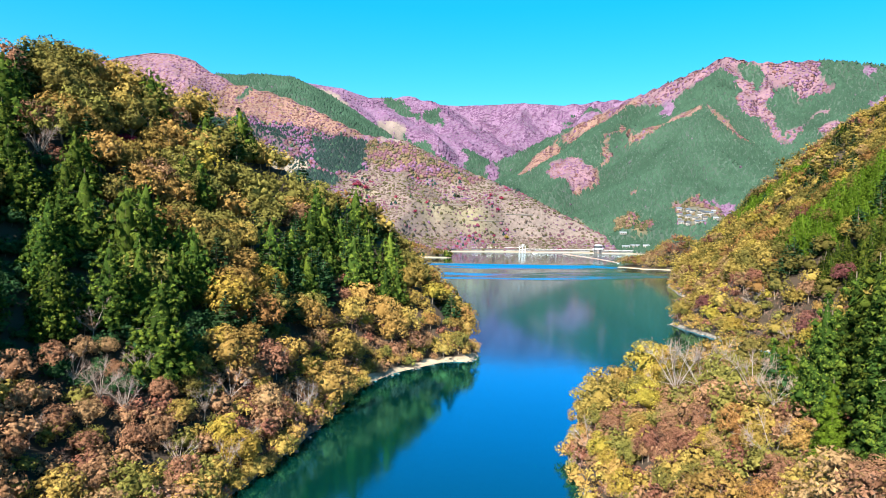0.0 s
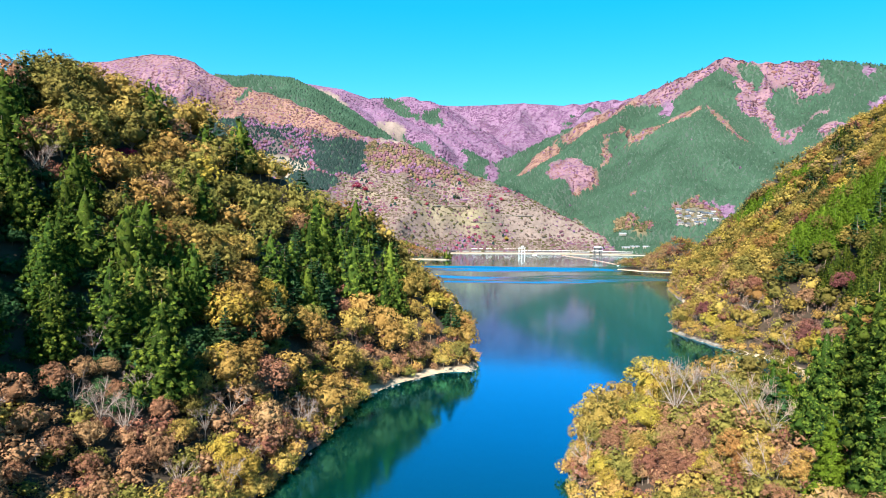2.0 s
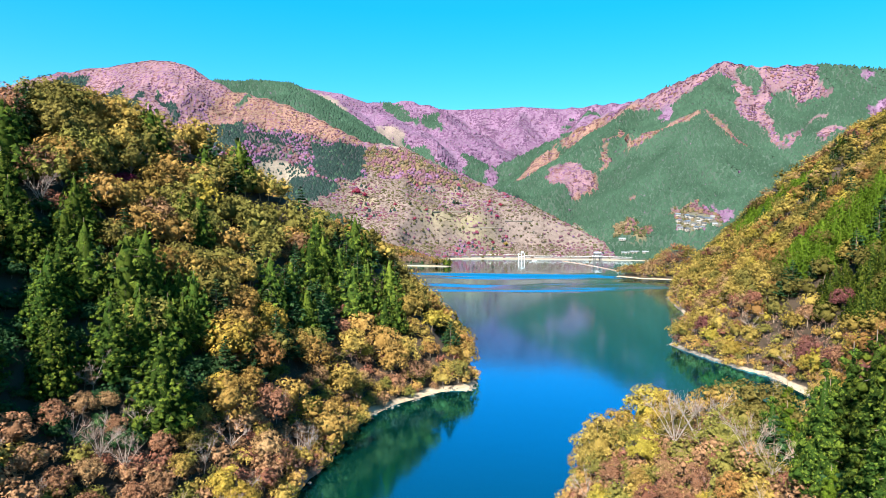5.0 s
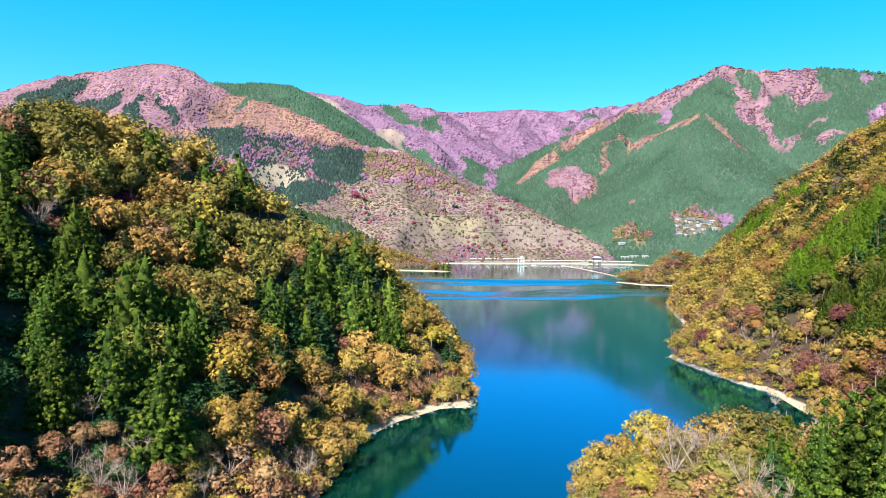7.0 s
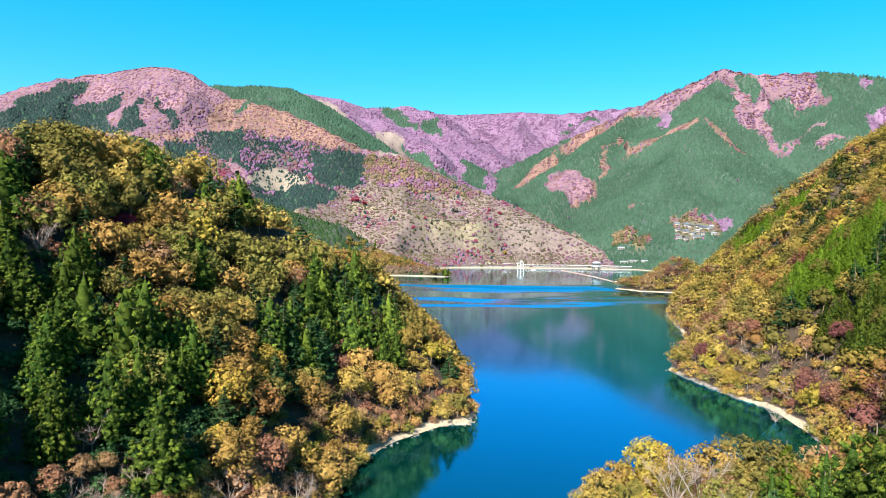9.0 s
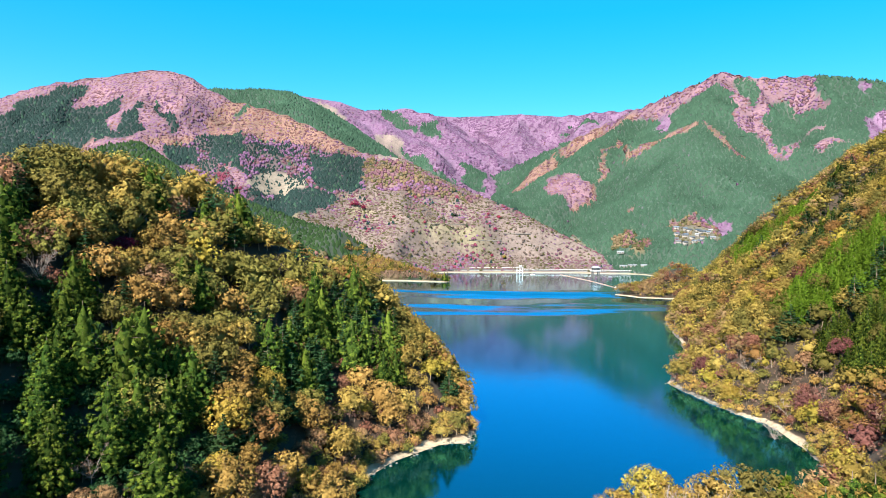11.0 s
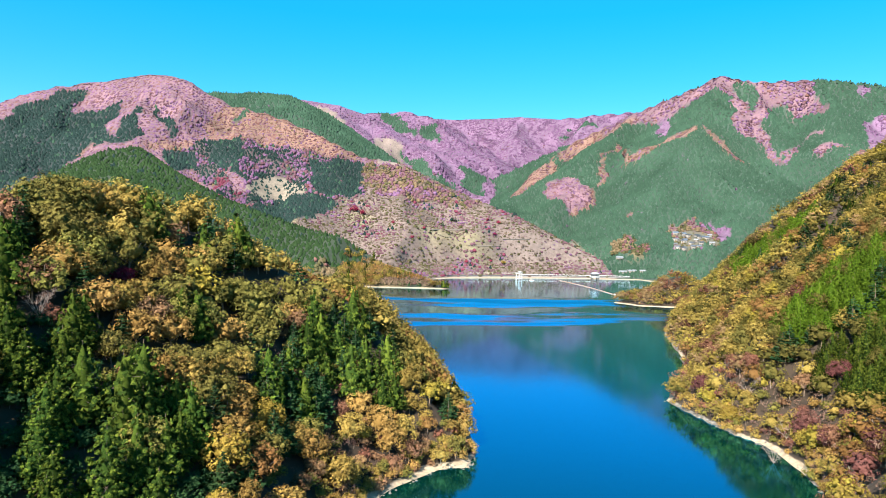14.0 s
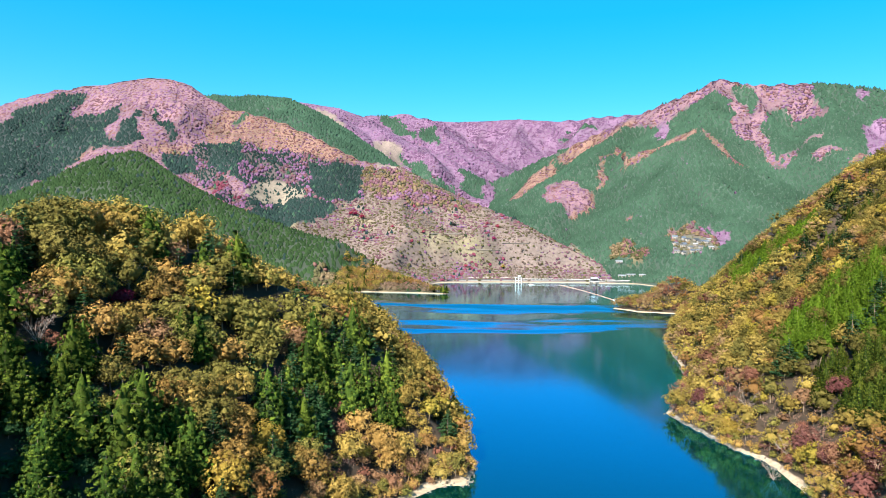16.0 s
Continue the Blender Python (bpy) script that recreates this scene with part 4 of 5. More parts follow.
def plant(species, x, y, z, tall, turn, group, pick):
    fine = "_low" if y > 1000 else "_hero" if shape_kind(species) in ("cedar", "broad") and x > 20 and y < (115 if species == "cedar" else 175) else "_fine" if shape_kind(species) + "_fine" in SHAPES and (x > 10 or y < 140) else ""
    trunk, crown = tree_meshes(species, pick % len(SHAPES[shape_kind(species) + fine]), fine)
    name = {"cedar": "cedar_tree", "lime": "cypress_tree", "pine": "fir_tree", "twig": "bare_tree", "crimson": "maple_tree"}.get(species, "broadleaf_tree")
    thing = tagged(new(name), LABELS[species], "tree", group)
    thing.matrix_basis = Matrix.LocRotScale((x, y, z), Euler((0, 0, turn)), (tall, tall, tall))
    for part_name, me in (("trunk", trunk), ("crown", crown)):
        new(part_name, me).parent = thing
    return thing


class Woods:
    """Trees past counting, gathered by species into one mesh each."""

    def __init__(self, label, limbs):
        self.label, self.limbs, self.crowns, self.wood = label, limbs, {}, Pile()

    def add(self, species, shape, x, y, z, tall, turn, tone):
        wood, parts = shape
        c, s = math.cos(turn) * tall, math.sin(turn) * tall
        spin = np.array([[c, s, 0], [-s, c, 0], [0, 0, tall]])
        pile = self.crowns.setdefault(species, Pile())
        for v, q in parts:
            pile.add(v @ spin + (x, y, z), tris=q, tone=tone)
        if self.limbs:
            self.wood.add(np.concatenate(wood.verts) @ spin + (x, y, z), quads=np.concatenate(wood.faces[4]))
        else:
            self.wood.add(wood.verts[0] @ spin + (x, y, z), quads=wood.faces[4][0])

    def build(self):
        for species, pile in self.crowns.items():
            tagged(new("woods", pile.mesh("woods", LEAVES[species])), self.label, "trees", kind="stuff")
        if self.wood.count:
            tagged(new("trunks", self.wood.mesh("trunks", BARK)), "trunks and limbs of the woods on the slope", "trees", kind="stuff")


def spots(x0, x1, y0, y1, step, seed, margin=3.0):
    rng = np.random.default_rng(seed)
    gx, gy = np.meshgrid(np.arange(x0, x1, step), np.arange(y0, y1, step))
    x = (gx + rng.uniform(-0.42, 0.42, gx.shape) * step).ravel()
    y = (gy + rng.uniform(-0.42, 0.42, gy.shape) * step).ravel()
    keep = shore_distance(x, y) > margin
    x, y = x[keep], y[keep]
    return x, y, height(x, y)


# trees that stand out: species, place, height of the top above the water
NOTED_TIP = [
    # firs and cedar at x 52-55 stand in for the cedars' cast shadow
    ("yellow", 44, 151, 25.5), ("yellow", 49, 148, 24.0), ("ochre", 39, 153, 18.8), ("olive", 34, 150, 16.4), ("olive", 40, 141, 19.0), ("ochre", 29, 146, 12.6), ("olive", 36, 144, 17.1), ("olive", 30.6, 137, 13.8), ("ochre", 57, 140, 28.5), ("olive", 64, 142, 30), ("lime", 71, 140, 28.9), ("pine", 53, 132, 25), ("cedar", 55, 113, 33), ("pine", 52, 106, 31), ("olive", 58, 128, 28),
    ("yellow", 37.9, 129, 21), ("twig", 42.6, 126, 28.3), ("twig", 46, 121, 29.5), ("tawny", 50, 124, 27), ("rust", 31.9, 130, 14.6), ("ochre", 34.4, 121, 16.4), ("yellow", 28.7, 126, 11), ("yellow", 29.1, 119, 10.4),
]
NOTED_CEDARS = [
    ("cedar", 51.5, 77, 50.5), ("cedar", 58, 75, 53.3), ("cedar", 54.5, 85, 48.5), ("cedar", 57, 94, 45.5), ("cedar", 47.5, 84, 42.5), ("cedar", 47.5, 71.5, 47.5), ("cedar", 53, 68, 52), ("cedar", 59, 104, 40), ("cedar", 44.5, 66, 43.5), ("cedar", 61, 85, 52), ("cedar", 49.5, 61, 50),
    ("lime", 48, 90, 32.5), ("lime", 43.2, 74.5, 34.0), ("lime", 62, 122, 29.5),
]
NOTED_POINT = [
    ("rust", 36.9, 109, 19.9), ("tawny", 40, 106, 22.2), ("rust", 33.9, 112.5, 16.7), ("rust", 43, 107, 24.1), ("orange", 41.4, 95.5, 25.3), ("ochre", 41.5, 89.5, 24.3), ("yellow", 38.6, 98.5, 21), ("olive", 31.4, 115, 12.9), ("tawny", 37.8, 117, 19.1), ("orange", 43.2, 80.5, 27.4), ("tawny", 43.5, 85.5, 25.8), ("rust", 37, 103, 19.1), ("twig", 45.5, 100, 31.6), ("twig", 45.8, 94, 30.2),
    ("olive", 34.5, 94, 17.2), ("tawny", 39.7, 79.5, 23.5), ("tawny", 42.5, 60, 32.2), ("tawny", 40.5, 63, 29.1), ("twig", 41, 83.5, 26.7), ("ochre", 36.2, 86, 19), ("ochre", 39.5, 71, 25.3), ("olive", 32.8, 99.5, 14.6), ("rust", 36, 54, 31), ("orange", 36.5, 77, 21.5), ("rust", 36, 106.5, 18), ("rust", 38, 100.5, 19.5), ("tawny", 39.2, 96.5, 21), ("orange", 41, 92.5, 22.5), ("tawny", 33.2, 113.5, 14.5), ("rust", 34.2, 104, 16), ("ochre", 43.5, 92.5, 25.5), ("ochre", 32, 88, 14.5), ("yellow", 28.5, 106, 11.5),
]
NOTED_SLOPE = [
    ("tawny", -67.4, 108, 19.1), ("tawny", -71.8, 106, 23.2), ("twig", -64.6, 117, 24.4), ("twig", -60.9, 118, 21.6), ("twig", -69.8, 117.5, 26), ("twig", -61.7, 126, 25.3), ("twig", -71.8, 127, 34.4), ("twig", -68.6, 103, 18.5), ("tawny", -54.5, 119, 13.9), ("rust", -57.3, 115, 13.8), ("ochre", -53.5, 124, 15.9), ("olive", -53.9, 130, 19.5), ("ochre", -54.6, 137, 22.6), ("yellow", -54.4, 149, 26.5), ("ochre", -50.1, 156, 26.1), ("tawny", -42, 143, 14.5), ("yellow", -45.1, 127, 12.5), ("yellow", -40.8, 124, 9.9), ("rust", -38.8, 145, 10.4), ("twig", -43.7, 158, 19.4),
]
NOTED_BANK = [
    ("yellow", -38.9, 172, 15.5), ("tawny", -42.2, 181, 19.2), ("yellow", -55.6, 180, 34.8), ("rust", -39.4, 222, 28.9), ("yellow", -31.7, 223, 20.4), ("tawny", -20.8, 224, 10.1), ("tawny", -31.1, 213, 13.3), ("ochre", -34.8, 186, 11.6), ("rust", -75.1, 108, 28.4), ("rust", -73.4, 116, 28.4), ("ochre", -16.9, 248, 26.2), ("orange", -9.9, 247, 17.5), ("olive", 1.0, 244, 11), ("ochre", -4.5, 240, 8.5), ("rust", -57.2, 125, 20.1), ("tawny", -65, 113, 18.9), ("tawny", -67.9, 98, 16.8), ("rust", -63.1, 109, 14.4), ("twig", -50.6, 130, 17), ("tawny", -46.8, 147, 19.4),
    ("ochre", -1, 252, 15), ("tawny", -11.5, 239.5, 11.5), ("rust", -16, 233, 12.5), ("crimson", -98, 190, 76), ("rust", -73.5, 127, 32), ("tawny", -68.4, 126, 27.5), ("tawny", -71, 122, 28.5), ("tawny", -41.2, 191, 19.5), ("rust", -65, 123, 23.5), ("tawny", -52, 94, 10.6), ("tawny", -58, 103, 12), ("rust", -47, 112, 9.5), ("ochre", -60, 97, 12.5),
]
NOTED_TREES = NOTED_TIP + NOTED_CEDARS + NOTED_POINT + NOTED_SLOPE + NOTED_BANK


def heroes_near(x, y):
    return any(math.hypot(x - t[1], y - t[2]) < 4.2 for t in NOTED_TREES)


# firs and coloured trees that stand out on the hill across the water: species, place, height
ACROSS = [("pine", 352, 594, 16), ("pine", 308, 522, 16), ("pine", 240, 457, 16), ("pine", 208, 389, 16), ("pine", 215, 393, 16), ("pine", 222, 375, 16), ("pine", 242, 493, 16), ("pine", 233, 505, 16), ("pine", 259, 597, 16), ("pine", 186, 289, 16), ("pine", 179, 282, 16), ("pine", 171, 284, 16), ("pine", 152, 299, 16), ("pine", 149, 299, 16), ("pine", 274, 431, 16), ("pine", 320, 566, 16), ("pine", 251, 476, 16), ("maroon", 156, 265, 11),
          ("maroon", 140, 260, 11), ("maroon", 137, 239, 11), ("maroon", 123, 326, 11), ("rust", 148, 278, 11), ("rust", 140, 310, 11), ("rust", 138, 237, 11), ("twig", 134, 299, 10), ("twig", 135, 266, 10), ("twig", 123, 252, 10), ("yellow", 146, 394, 11), ("yellow", 135, 252, 11), ("yellow", 124, 294, 11), ("olive", 214, 578, 12)]


# bushes and firs that stand out on the terraced hillside
HILLSIDE = [("crimson", -230, 1427, 13), ("crimson", -222, 1430, 15), ("crimson", -207, 1426, 15), ("crimson", -135, 1379, 10), ("crimson", -69, 1369, 10), ("crimson", -91, 1343, 10), ("crimson", 69, 1464, 10), ("crimson", 92, 1463, 12), ("crimson", 82, 1413, 10),
            ("crimson", 21, 1370, 10), ("crimson", 73, 1389, 10), ("pine", -31, 1440, 17), ("pine", -9, 1461, 18), ("pine", -3, 1461, 16), ("pine", -56, 1374, 12), ("pine", -103, 1367, 13), ("pine", 20, 1400, 13), ("yellow", 100, 1385, 12)]


def build_hillside_trees():
    rng = np.random.default_rng(6)
    for species, x, y, tall in HILLSIDE:
        plant(species, x, y, float(height(x, y)) - 0.1 * tall, tall, rng.uniform(0, 6.28), "bushes on the terraced hillside", int(rng.integers(0, 60)))
    for species, x, y, tall in ACROSS:
        plant(species, x, y, float(height(x, y)) - 0.3, tall, rng.uniform(0, 6.28), "trees on the hill across the water", int(rng.integers(0, 60)))


def build_noted_trees():
    rng = np.random.default_rng(5)
    for species, x, y, top in NOTED_TREES:
        z = float(height(x, y))
        plant(species, x, y, z - 0.2, top - z, rng.uniform(0, 6.28), "trees on the wooded point" if x > 10 else "trees on the slope by the lake", int(rng.integers(0, 60)))


def build_near_woods():
    rng = np.random.default_rng(7)
    woods = Woods("autumn woods of mixed trees on the steep slope", False)
    left, right = spots(-190, 12, 62, 262, 7.0, 1, 1.2), spots(14, 135, 40, 172, 6.2, 2, 1.2)
    xs, ys, zs = (np.concatenate(p) for p in zip(left, right))
    order = np.argsort(ys)
    singles = {"broad": 0, "cedar": 0, "pine": 0, "bare": 0}
    for k in order:
        x, y, z = xs[k], ys[k], zs[k]
        if (x < 0 and (x < -0.80 * y - 24)) or (x > 0 and x > 0.72 * y + 20):
            continue
        species = near_species(x, y, z, rng)
        tall, turn, kind = tree_height(species, rng), rng.uniform(0, 6.28), shape_kind(species)
        if x < -35 and y < 138 and z < 25 and kind != "cedar":
            tall *= 0.72
        variant = int(rng.integers(0, len(SHAPES[kind])))
        if x > 0 and y > 95:
            tall *= 1.05
        strip = float(beach_width(x, y))
        if not species or heroes_near(x, y) or (strip > 1.6 and float(shore_distance(x, y)) < strip + 1.5):
            continue
        z0 = z - 0.3 - (1.3 if kind == "broad" and x > -80 else 0)
        if x < -95 and z > 70 and kind == "broad":
            tall *= 1.15
        if singles[kind] < 290 and (x > 0 or y < 200):
            singles[kind] += 1
            plant(species, x, y, z0, tall, turn, "trees on the slope by the lake" if x < 0 else "trees on the wooded point", variant)
        else:
            kind += "_low" if x < -60 and y > 190 else ""
            woods.add(species, SHAPES[kind][variant % len(SHAPES[kind])], x, y, z0, tall, turn, rng.uniform(0.56, 1.05))
    for x0, x1, y0, y1, step, seed in ((-70, 12, 70, 262, 2.3, 15), (14, 140, 60, 370, 2.6, 17), (120, 290, 370, 830, 4.0, 18)):
        bx, by, bz = spots(x0, x1, y0, y1, step, seed, -1.0)
        sd, strip = shore_distance(bx, by), beach_width(bx, by)
        keep = (sd < strip + np.where(strip > 1.6, 8.0, 4.5)) & (sd > np.where(strip > 1.6, strip - 0.4, -1.0)) & (rng.random(len(bx)) < 0.8)
        for x, y, z in zip(bx[keep], by[keep], bz[keep]):
            species = ["ochre", "olive", "rust", "twig", "ochre", "orange"][int(rng.integers(0, 6))]
            kind = shape_kind(species) + ("_low" if y < 300 else "_far")
            woods.add(species, SHAPES[kind][int(rng.integers(0, 3))], x, y, max(z, 0.0) - 0.8, rng.uniform(3.0, 6.0), rng.uniform(0, 6.28), rng.uniform(0.75, 1.05))
    # undergrowth that closes the gaps between the trees
    for x0, x1, y0, y1, step, seed in ((-112, -20, 66, 165, 3.6, 51), (-62, 8, 165, 256, 4.8, 54), (22, 60, 46, 140, 3.1, 52)):
        bx, by, bz = spots(x0, x1, y0, y1, step, seed, 1.5)
        for x, y, z in zip(bx, by, bz):
            if x < -0.76 * y - 10 or x > 0.70 * y + 8 or (x < 0 and z > 64):
                continue
            # among cedars, dark fir shrubs stand in for the shade in the gaps
            species = "pine" if near_zone(x, y) == "cedar" else ["tawny", "rust", "ochre", "tawny", "olive", "twig", "olive", "tawny"][int(rng.integers(0, 8))]
            shape = SHAPES["bare" if species == "twig" else "shrub"]
            woods.add(species, shape[int(rng.integers(0, len(shape)))], x, y, z - 0.4, rng.uniform(2.8, 5.2), rng.uniform(0, 6.28), rng.uniform(0.72, 1.1))
    bx, by, bz = spots(112, 195, 222, 335, 5.2, 53, 4.0)
    for x, y, z in zip(bx, by, bz):
        if z > 20:
            continue
        species = ["tawny", "rust", "ochre", "yellow", "twig", "orange", "olive", "maroon"][int(rng.integers(0, 8))]
        kind = shape_kind(species) + "_low"
        woods.add(species, SHAPES[kind][int(rng.integers(0, len(SHAPES[kind])))], x, y, z - 0.5, rng.uniform(4.5, 7.5), rng.uniform(0, 6.28), rng.uniform(0.66, 1.05))
    woods.build()


def build_middle_woods():
    rng = np.random.default_rng(8)
    woods = Woods("autumn woods on the hill across the water", False)
    for x0, x1, y0, y1, step, seed in ((100, 480, 172, 420, 7.2, 3), (140, 640, 420, 950, 7.4, 4), (-230, 12, 262, 420, 6.4, 5), (-300, 0, 420, 800, 7.5, 16), (-190, 0, 1015, 1130, 6.5, 6)):
        sx, sy, sz = spots(x0, x1, y0, y1, step, seed, 2.0)
        keep = (sx < 0.78 * sy + 12) & (sx > -0.78 * sy) & np.where(sx < -40, height(sx, sy + 8) > sz - 3, (sy < 420) | (height(sx, sy + 8) > sz - 6))
        for x, y, z in zip(sx[keep], sy[keep], sz[keep]):
            species = near_species(x, y, z, rng) if y < 1000 else "twig" if -125 < x < -38 and y < 1062 else ["orange", "ochre", "olive", "cedar", "tawny", "ochre"][int(rng.integers(0, 6))]
            species = species or "olive"
            if x > 100 and near_zone(x, y) in ("lime", "cedar"):
                continue
            kind = shape_kind(species)
            kind += "_far" if y > 420 or x < 0 else "" if species in ("cedar", "lime") and y < 340 else "_low"
            tall = tree_height(species, rng) * (0.8 if species in CONIFERS else 0.92)
            woods.add(species, SHAPES[kind][int(rng.integers(0, len(SHAPES[kind])))], x, y, z - 0.3, tall, rng.uniform(0, 6.28), rng.uniform(0.32, 0.82))
    # planted conifers stand closer
    for x0, x1, y0, y1, step, seed in ((140, 235, 205, 360, 4.3, 61), (215, 310, 480, 680, 5.4, 62)):
        for x, y, z in zip(*spots(x0, x1, y0, y1, step, seed, 3.0)):
            zone = near_zone(x, y)
            if zone not in ("lime", "cedar"):
                continue
            shape = SHAPES["cedar" if y < 400 else "cedar_low"]
            species = zone if rng.random() < 0.93 else "olive"
            shape = shape if species == zone else SHAPES["broad_low"]
            woods.add(species, shape[int(rng.integers(0, len(shape)))], x, y, z - 0.3, rng.uniform(8.0, 13.5), rng.uniform(0, 6.28), rng.uniform(0.36, 0.85))
    woods.build()


def far_tree(rng, conifer, cards=0):
    """A tree seen from far off: a ragged cone, or a rounded dome, with loose sprays on the larger bushes."""
    if conifer:
        sides = 5
        a = np.arange(sides) * 2 * np.pi / sides + rng.normal(0, 0.2, sides)
        ring = np.stack([np.cos(a), np.sin(a), rng.uniform(0.0, 0.2, sides)], 1) * np.append(rng.uniform(0.65, 1.25, (sides, 1)).repeat(2, 1), np.ones((sides, 1)), 1)
        v = np.concatenate([ring, [(rng.normal(0, 0.15), rng.normal(0, 0.15), 1)]])
        return v, np.array([(k, (k + 1) % sides, sides) for k in range(sides)])
    v, f = lump(np.zeros(3), 0.8, rng, 0.9, not cards)
    v[:, 2] = np.maximum(v[:, 2], -0.15) + 0.1
    if cards:
        d = ball_points(cards, rng)
        d[:, 2] = np.abs(d[:, 2])
        w, g = sprays(d * (0.75, 0.75, 0.75), d + (0, 0, 0.2), rng.uniform(0.3, 0.5, cards), rng, 0.4)
        v, f = np.concatenate([v, w]), np.concatenate([f, g + len(v)])
    return v, f


def build_far_woods():
    rng = np.random.default_rng(9)
    cones = [far_tree(rng, True) for k in range(12)]
    domes = [far_tree(rng, False) for k in range(12)]
    bushes = [far_tree(rng, False, 8) for k in range(12)]
    mixes = {0: [("cedar", 0.993), ("mauve", 0.007)], 7: [("pine", 0.93), ("cedar", 0.05), ("rust", 0.02)], 1: [("mauve", 0.97), ("rust", 0.03)], 2: [("orange", 0.42), ("rust", 0.40), ("mauve", 0.10), ("ochre", 0.08)], 8: [("mauve", 0.12), ("rust", 0.34), ("ochre", 0.18), ("olive", 0.12), ("twig", 0.14), ("pine", 0.05), ("crimson", 0.05)],
             9: [("lime", 0.97), ("pine", 0.03)], 10: [("mauve", 0.46), ("rust", 0.42), ("orange", 0.12)], 11: [("pine", 0.42), ("mauve", 0.22), ("rust", 0.16), ("cedar", 0.08), ("ochre", 0.08), ("crimson", 0.04)], 12: [("ochre", 0.36), ("olive", 0.36), ("orange", 0.08), ("rust", 0.08), ("lime", 0.12)],
             3: [("", 0.05), ("twig", 0.25), ("olive", 0.20), ("", 0.05), ("rust", 0.23), ("mauve", 0.13), ("pine", 0.04), ("crimson", 0.05)], 13: [("", 0.70), ("olive", 0.15), ("ochre", 0.15)], 5: [("", 0.72), ("pine", 0.28)], 6: [("", 0.9), ("mauve", 0.1)]}
    piles = {}
    for x0, x1, y0, y1, step, seed in ((-1150, 900, 940, 1500, 6.4, 11), (-1500, 1500, 1500, 2000, 6.8, 12), (-1500, 1700, 2000, 2950, 9.6, 13), (-800, 1500, 2950, 4400, 13.0, 14)):
        x, y, z = spots(x0, x1, y0, y1, step, seed, 6.0)
        kinds = far_cover(x, y, z)
        keep = (x > -0.80 * y) & (x < 0.78 * y) & (kinds != 4) & (z > 3)
        x, y, z, kinds = x[keep], y[keep], z[keep], kinds[keep]
        keep = height(x, y + 12) - z > -9
        x, y, z, kinds = x[keep], y[keep], z[keep], kinds[keep]
        z = on_ground(x, y)
        gx, gy = (on_ground(x + 8, y) - on_ground(x - 8, y)) / 16, (on_ground(x, y + 8) - on_ground(x, y - 8)) / 16
        tone = 0.85 + 0.2 * grain(x, y, 70, 41) + rng.uniform(-0.07, 0.07, len(x))
        # neighbours on the scrubby slopes often are of a kind
        draw = rng.random(len(x))
        drift = np.clip(0.45 * draw + 0.55 * (0.5 + 0.85 * grain(x, y, 34, 47)), 0, 0.999)
        draw = np.where(np.isin(kinds, (3, 8, 11, 12)), drift, draw)
        for kind, mix_list in mixes.items():
            low = 0.0
            for species, share in mix_list:
                mine = np.flatnonzero((kinds == kind) & (draw >= low) & (draw < low + share))
                low += share
                if not species or not len(mine):
                    continue
                conifer = species in CONIFERS
                shapes = cones if conifer else bushes if kind in (3, 8, 11, 12, 13) else domes
                which = rng.integers(0, 12, len(mine))
                for k in range(12):
                    m = mine[which == k]
                    if not len(m):
                        continue
                    v, f = shapes[k]
                    if kind in (3, 5, 6, 13):
                        tall = rng.uniform(2.8, 7.0, len(m)) * (1.3 if species in ("crimson", "pine") else 1)
                        w = tall * rng.uniform(0.6, 0.9, len(m)) * (0.7 if conifer else 1)
                    elif kind in (8, 11, 12):
                        tall = rng.uniform(5.5, 9.5, len(m))
                        w = tall * rng.uniform(0.6, 0.85, len(m)) * (0.6 if conifer else 1)
                    else:
                        tall = rng.uniform(0.85, 1.35, len(m)) * step * (0.95 if conifer else 0.20 if step < 8 else 0.13)
                        w = rng.uniform(0.5, 0.8, len(m)) * step * (0.9 if conifer else 1.35)
                    if kind == 3 and not conifer:
                        tall = tall * 0.7
                    turn = rng.uniform(0, 6.28, len(m))
                    cs, sn = np.cos(turn)[:, None], np.sin(turn)[:, None]
                    q = np.stack([(v[None, :, 0] * cs - v[None, :, 1] * sn) * w[:, None] + x[m][:, None], (v[None, :, 0] * sn + v[None, :, 1] * cs) * w[:, None] + y[m][:, None], v[None, :, 2] * tall[:, None] + z[m][:, None] - 0.6], 2)
                    q[:, :, 2] += (gx[m][:, None] * (q[:, :, 0] - x[m][:, None]) + gy[m][:, None] * (q[:, :, 1] - y[m][:, None])) * (0.25 if kind in (3, 8, 11, 12, 13) else 1 - np.clip(v[None, :, 2], 0, 1))
                    faces = (f[None] + (np.arange(len(m)) * len(v))[:, None, None]).reshape(-1, 3)
                    pile = piles.setdefault(species, Pile())
                    pile.add(q.reshape(-1, 3), tris=faces)
                    pile.tones[3][-1] = np.repeat(tone[m], len(f)).astype(np.float32)
    # low scrub between the bushes of the old terraces
    x, y, z = spots(-420, 260, 1290, 1640, 4.6, 63, 6.0)
    keep = (far_cover(x, y, z) == 3) & (z > 3) & (rng.random(len(x)) < 0.72)
    x, y = x[keep], y[keep]
    z = on_ground(x, y)
    for k in range(len(x)):
        species = ["twig", "olive", "twig", "rust", "ochre", "twig", "mauve"][int(rng.integers(0, 7))]
        v, f = domes[int(rng.integers(0, 12))]
        r = rng.uniform(1.4, 3.0)
        piles.setdefault(species, Pile()).add(v * (r, r, 0.7 * r) + (x[k], y[k], z[k] - 0.3), tris=f, tone=rng.uniform(0.7, 1.05))
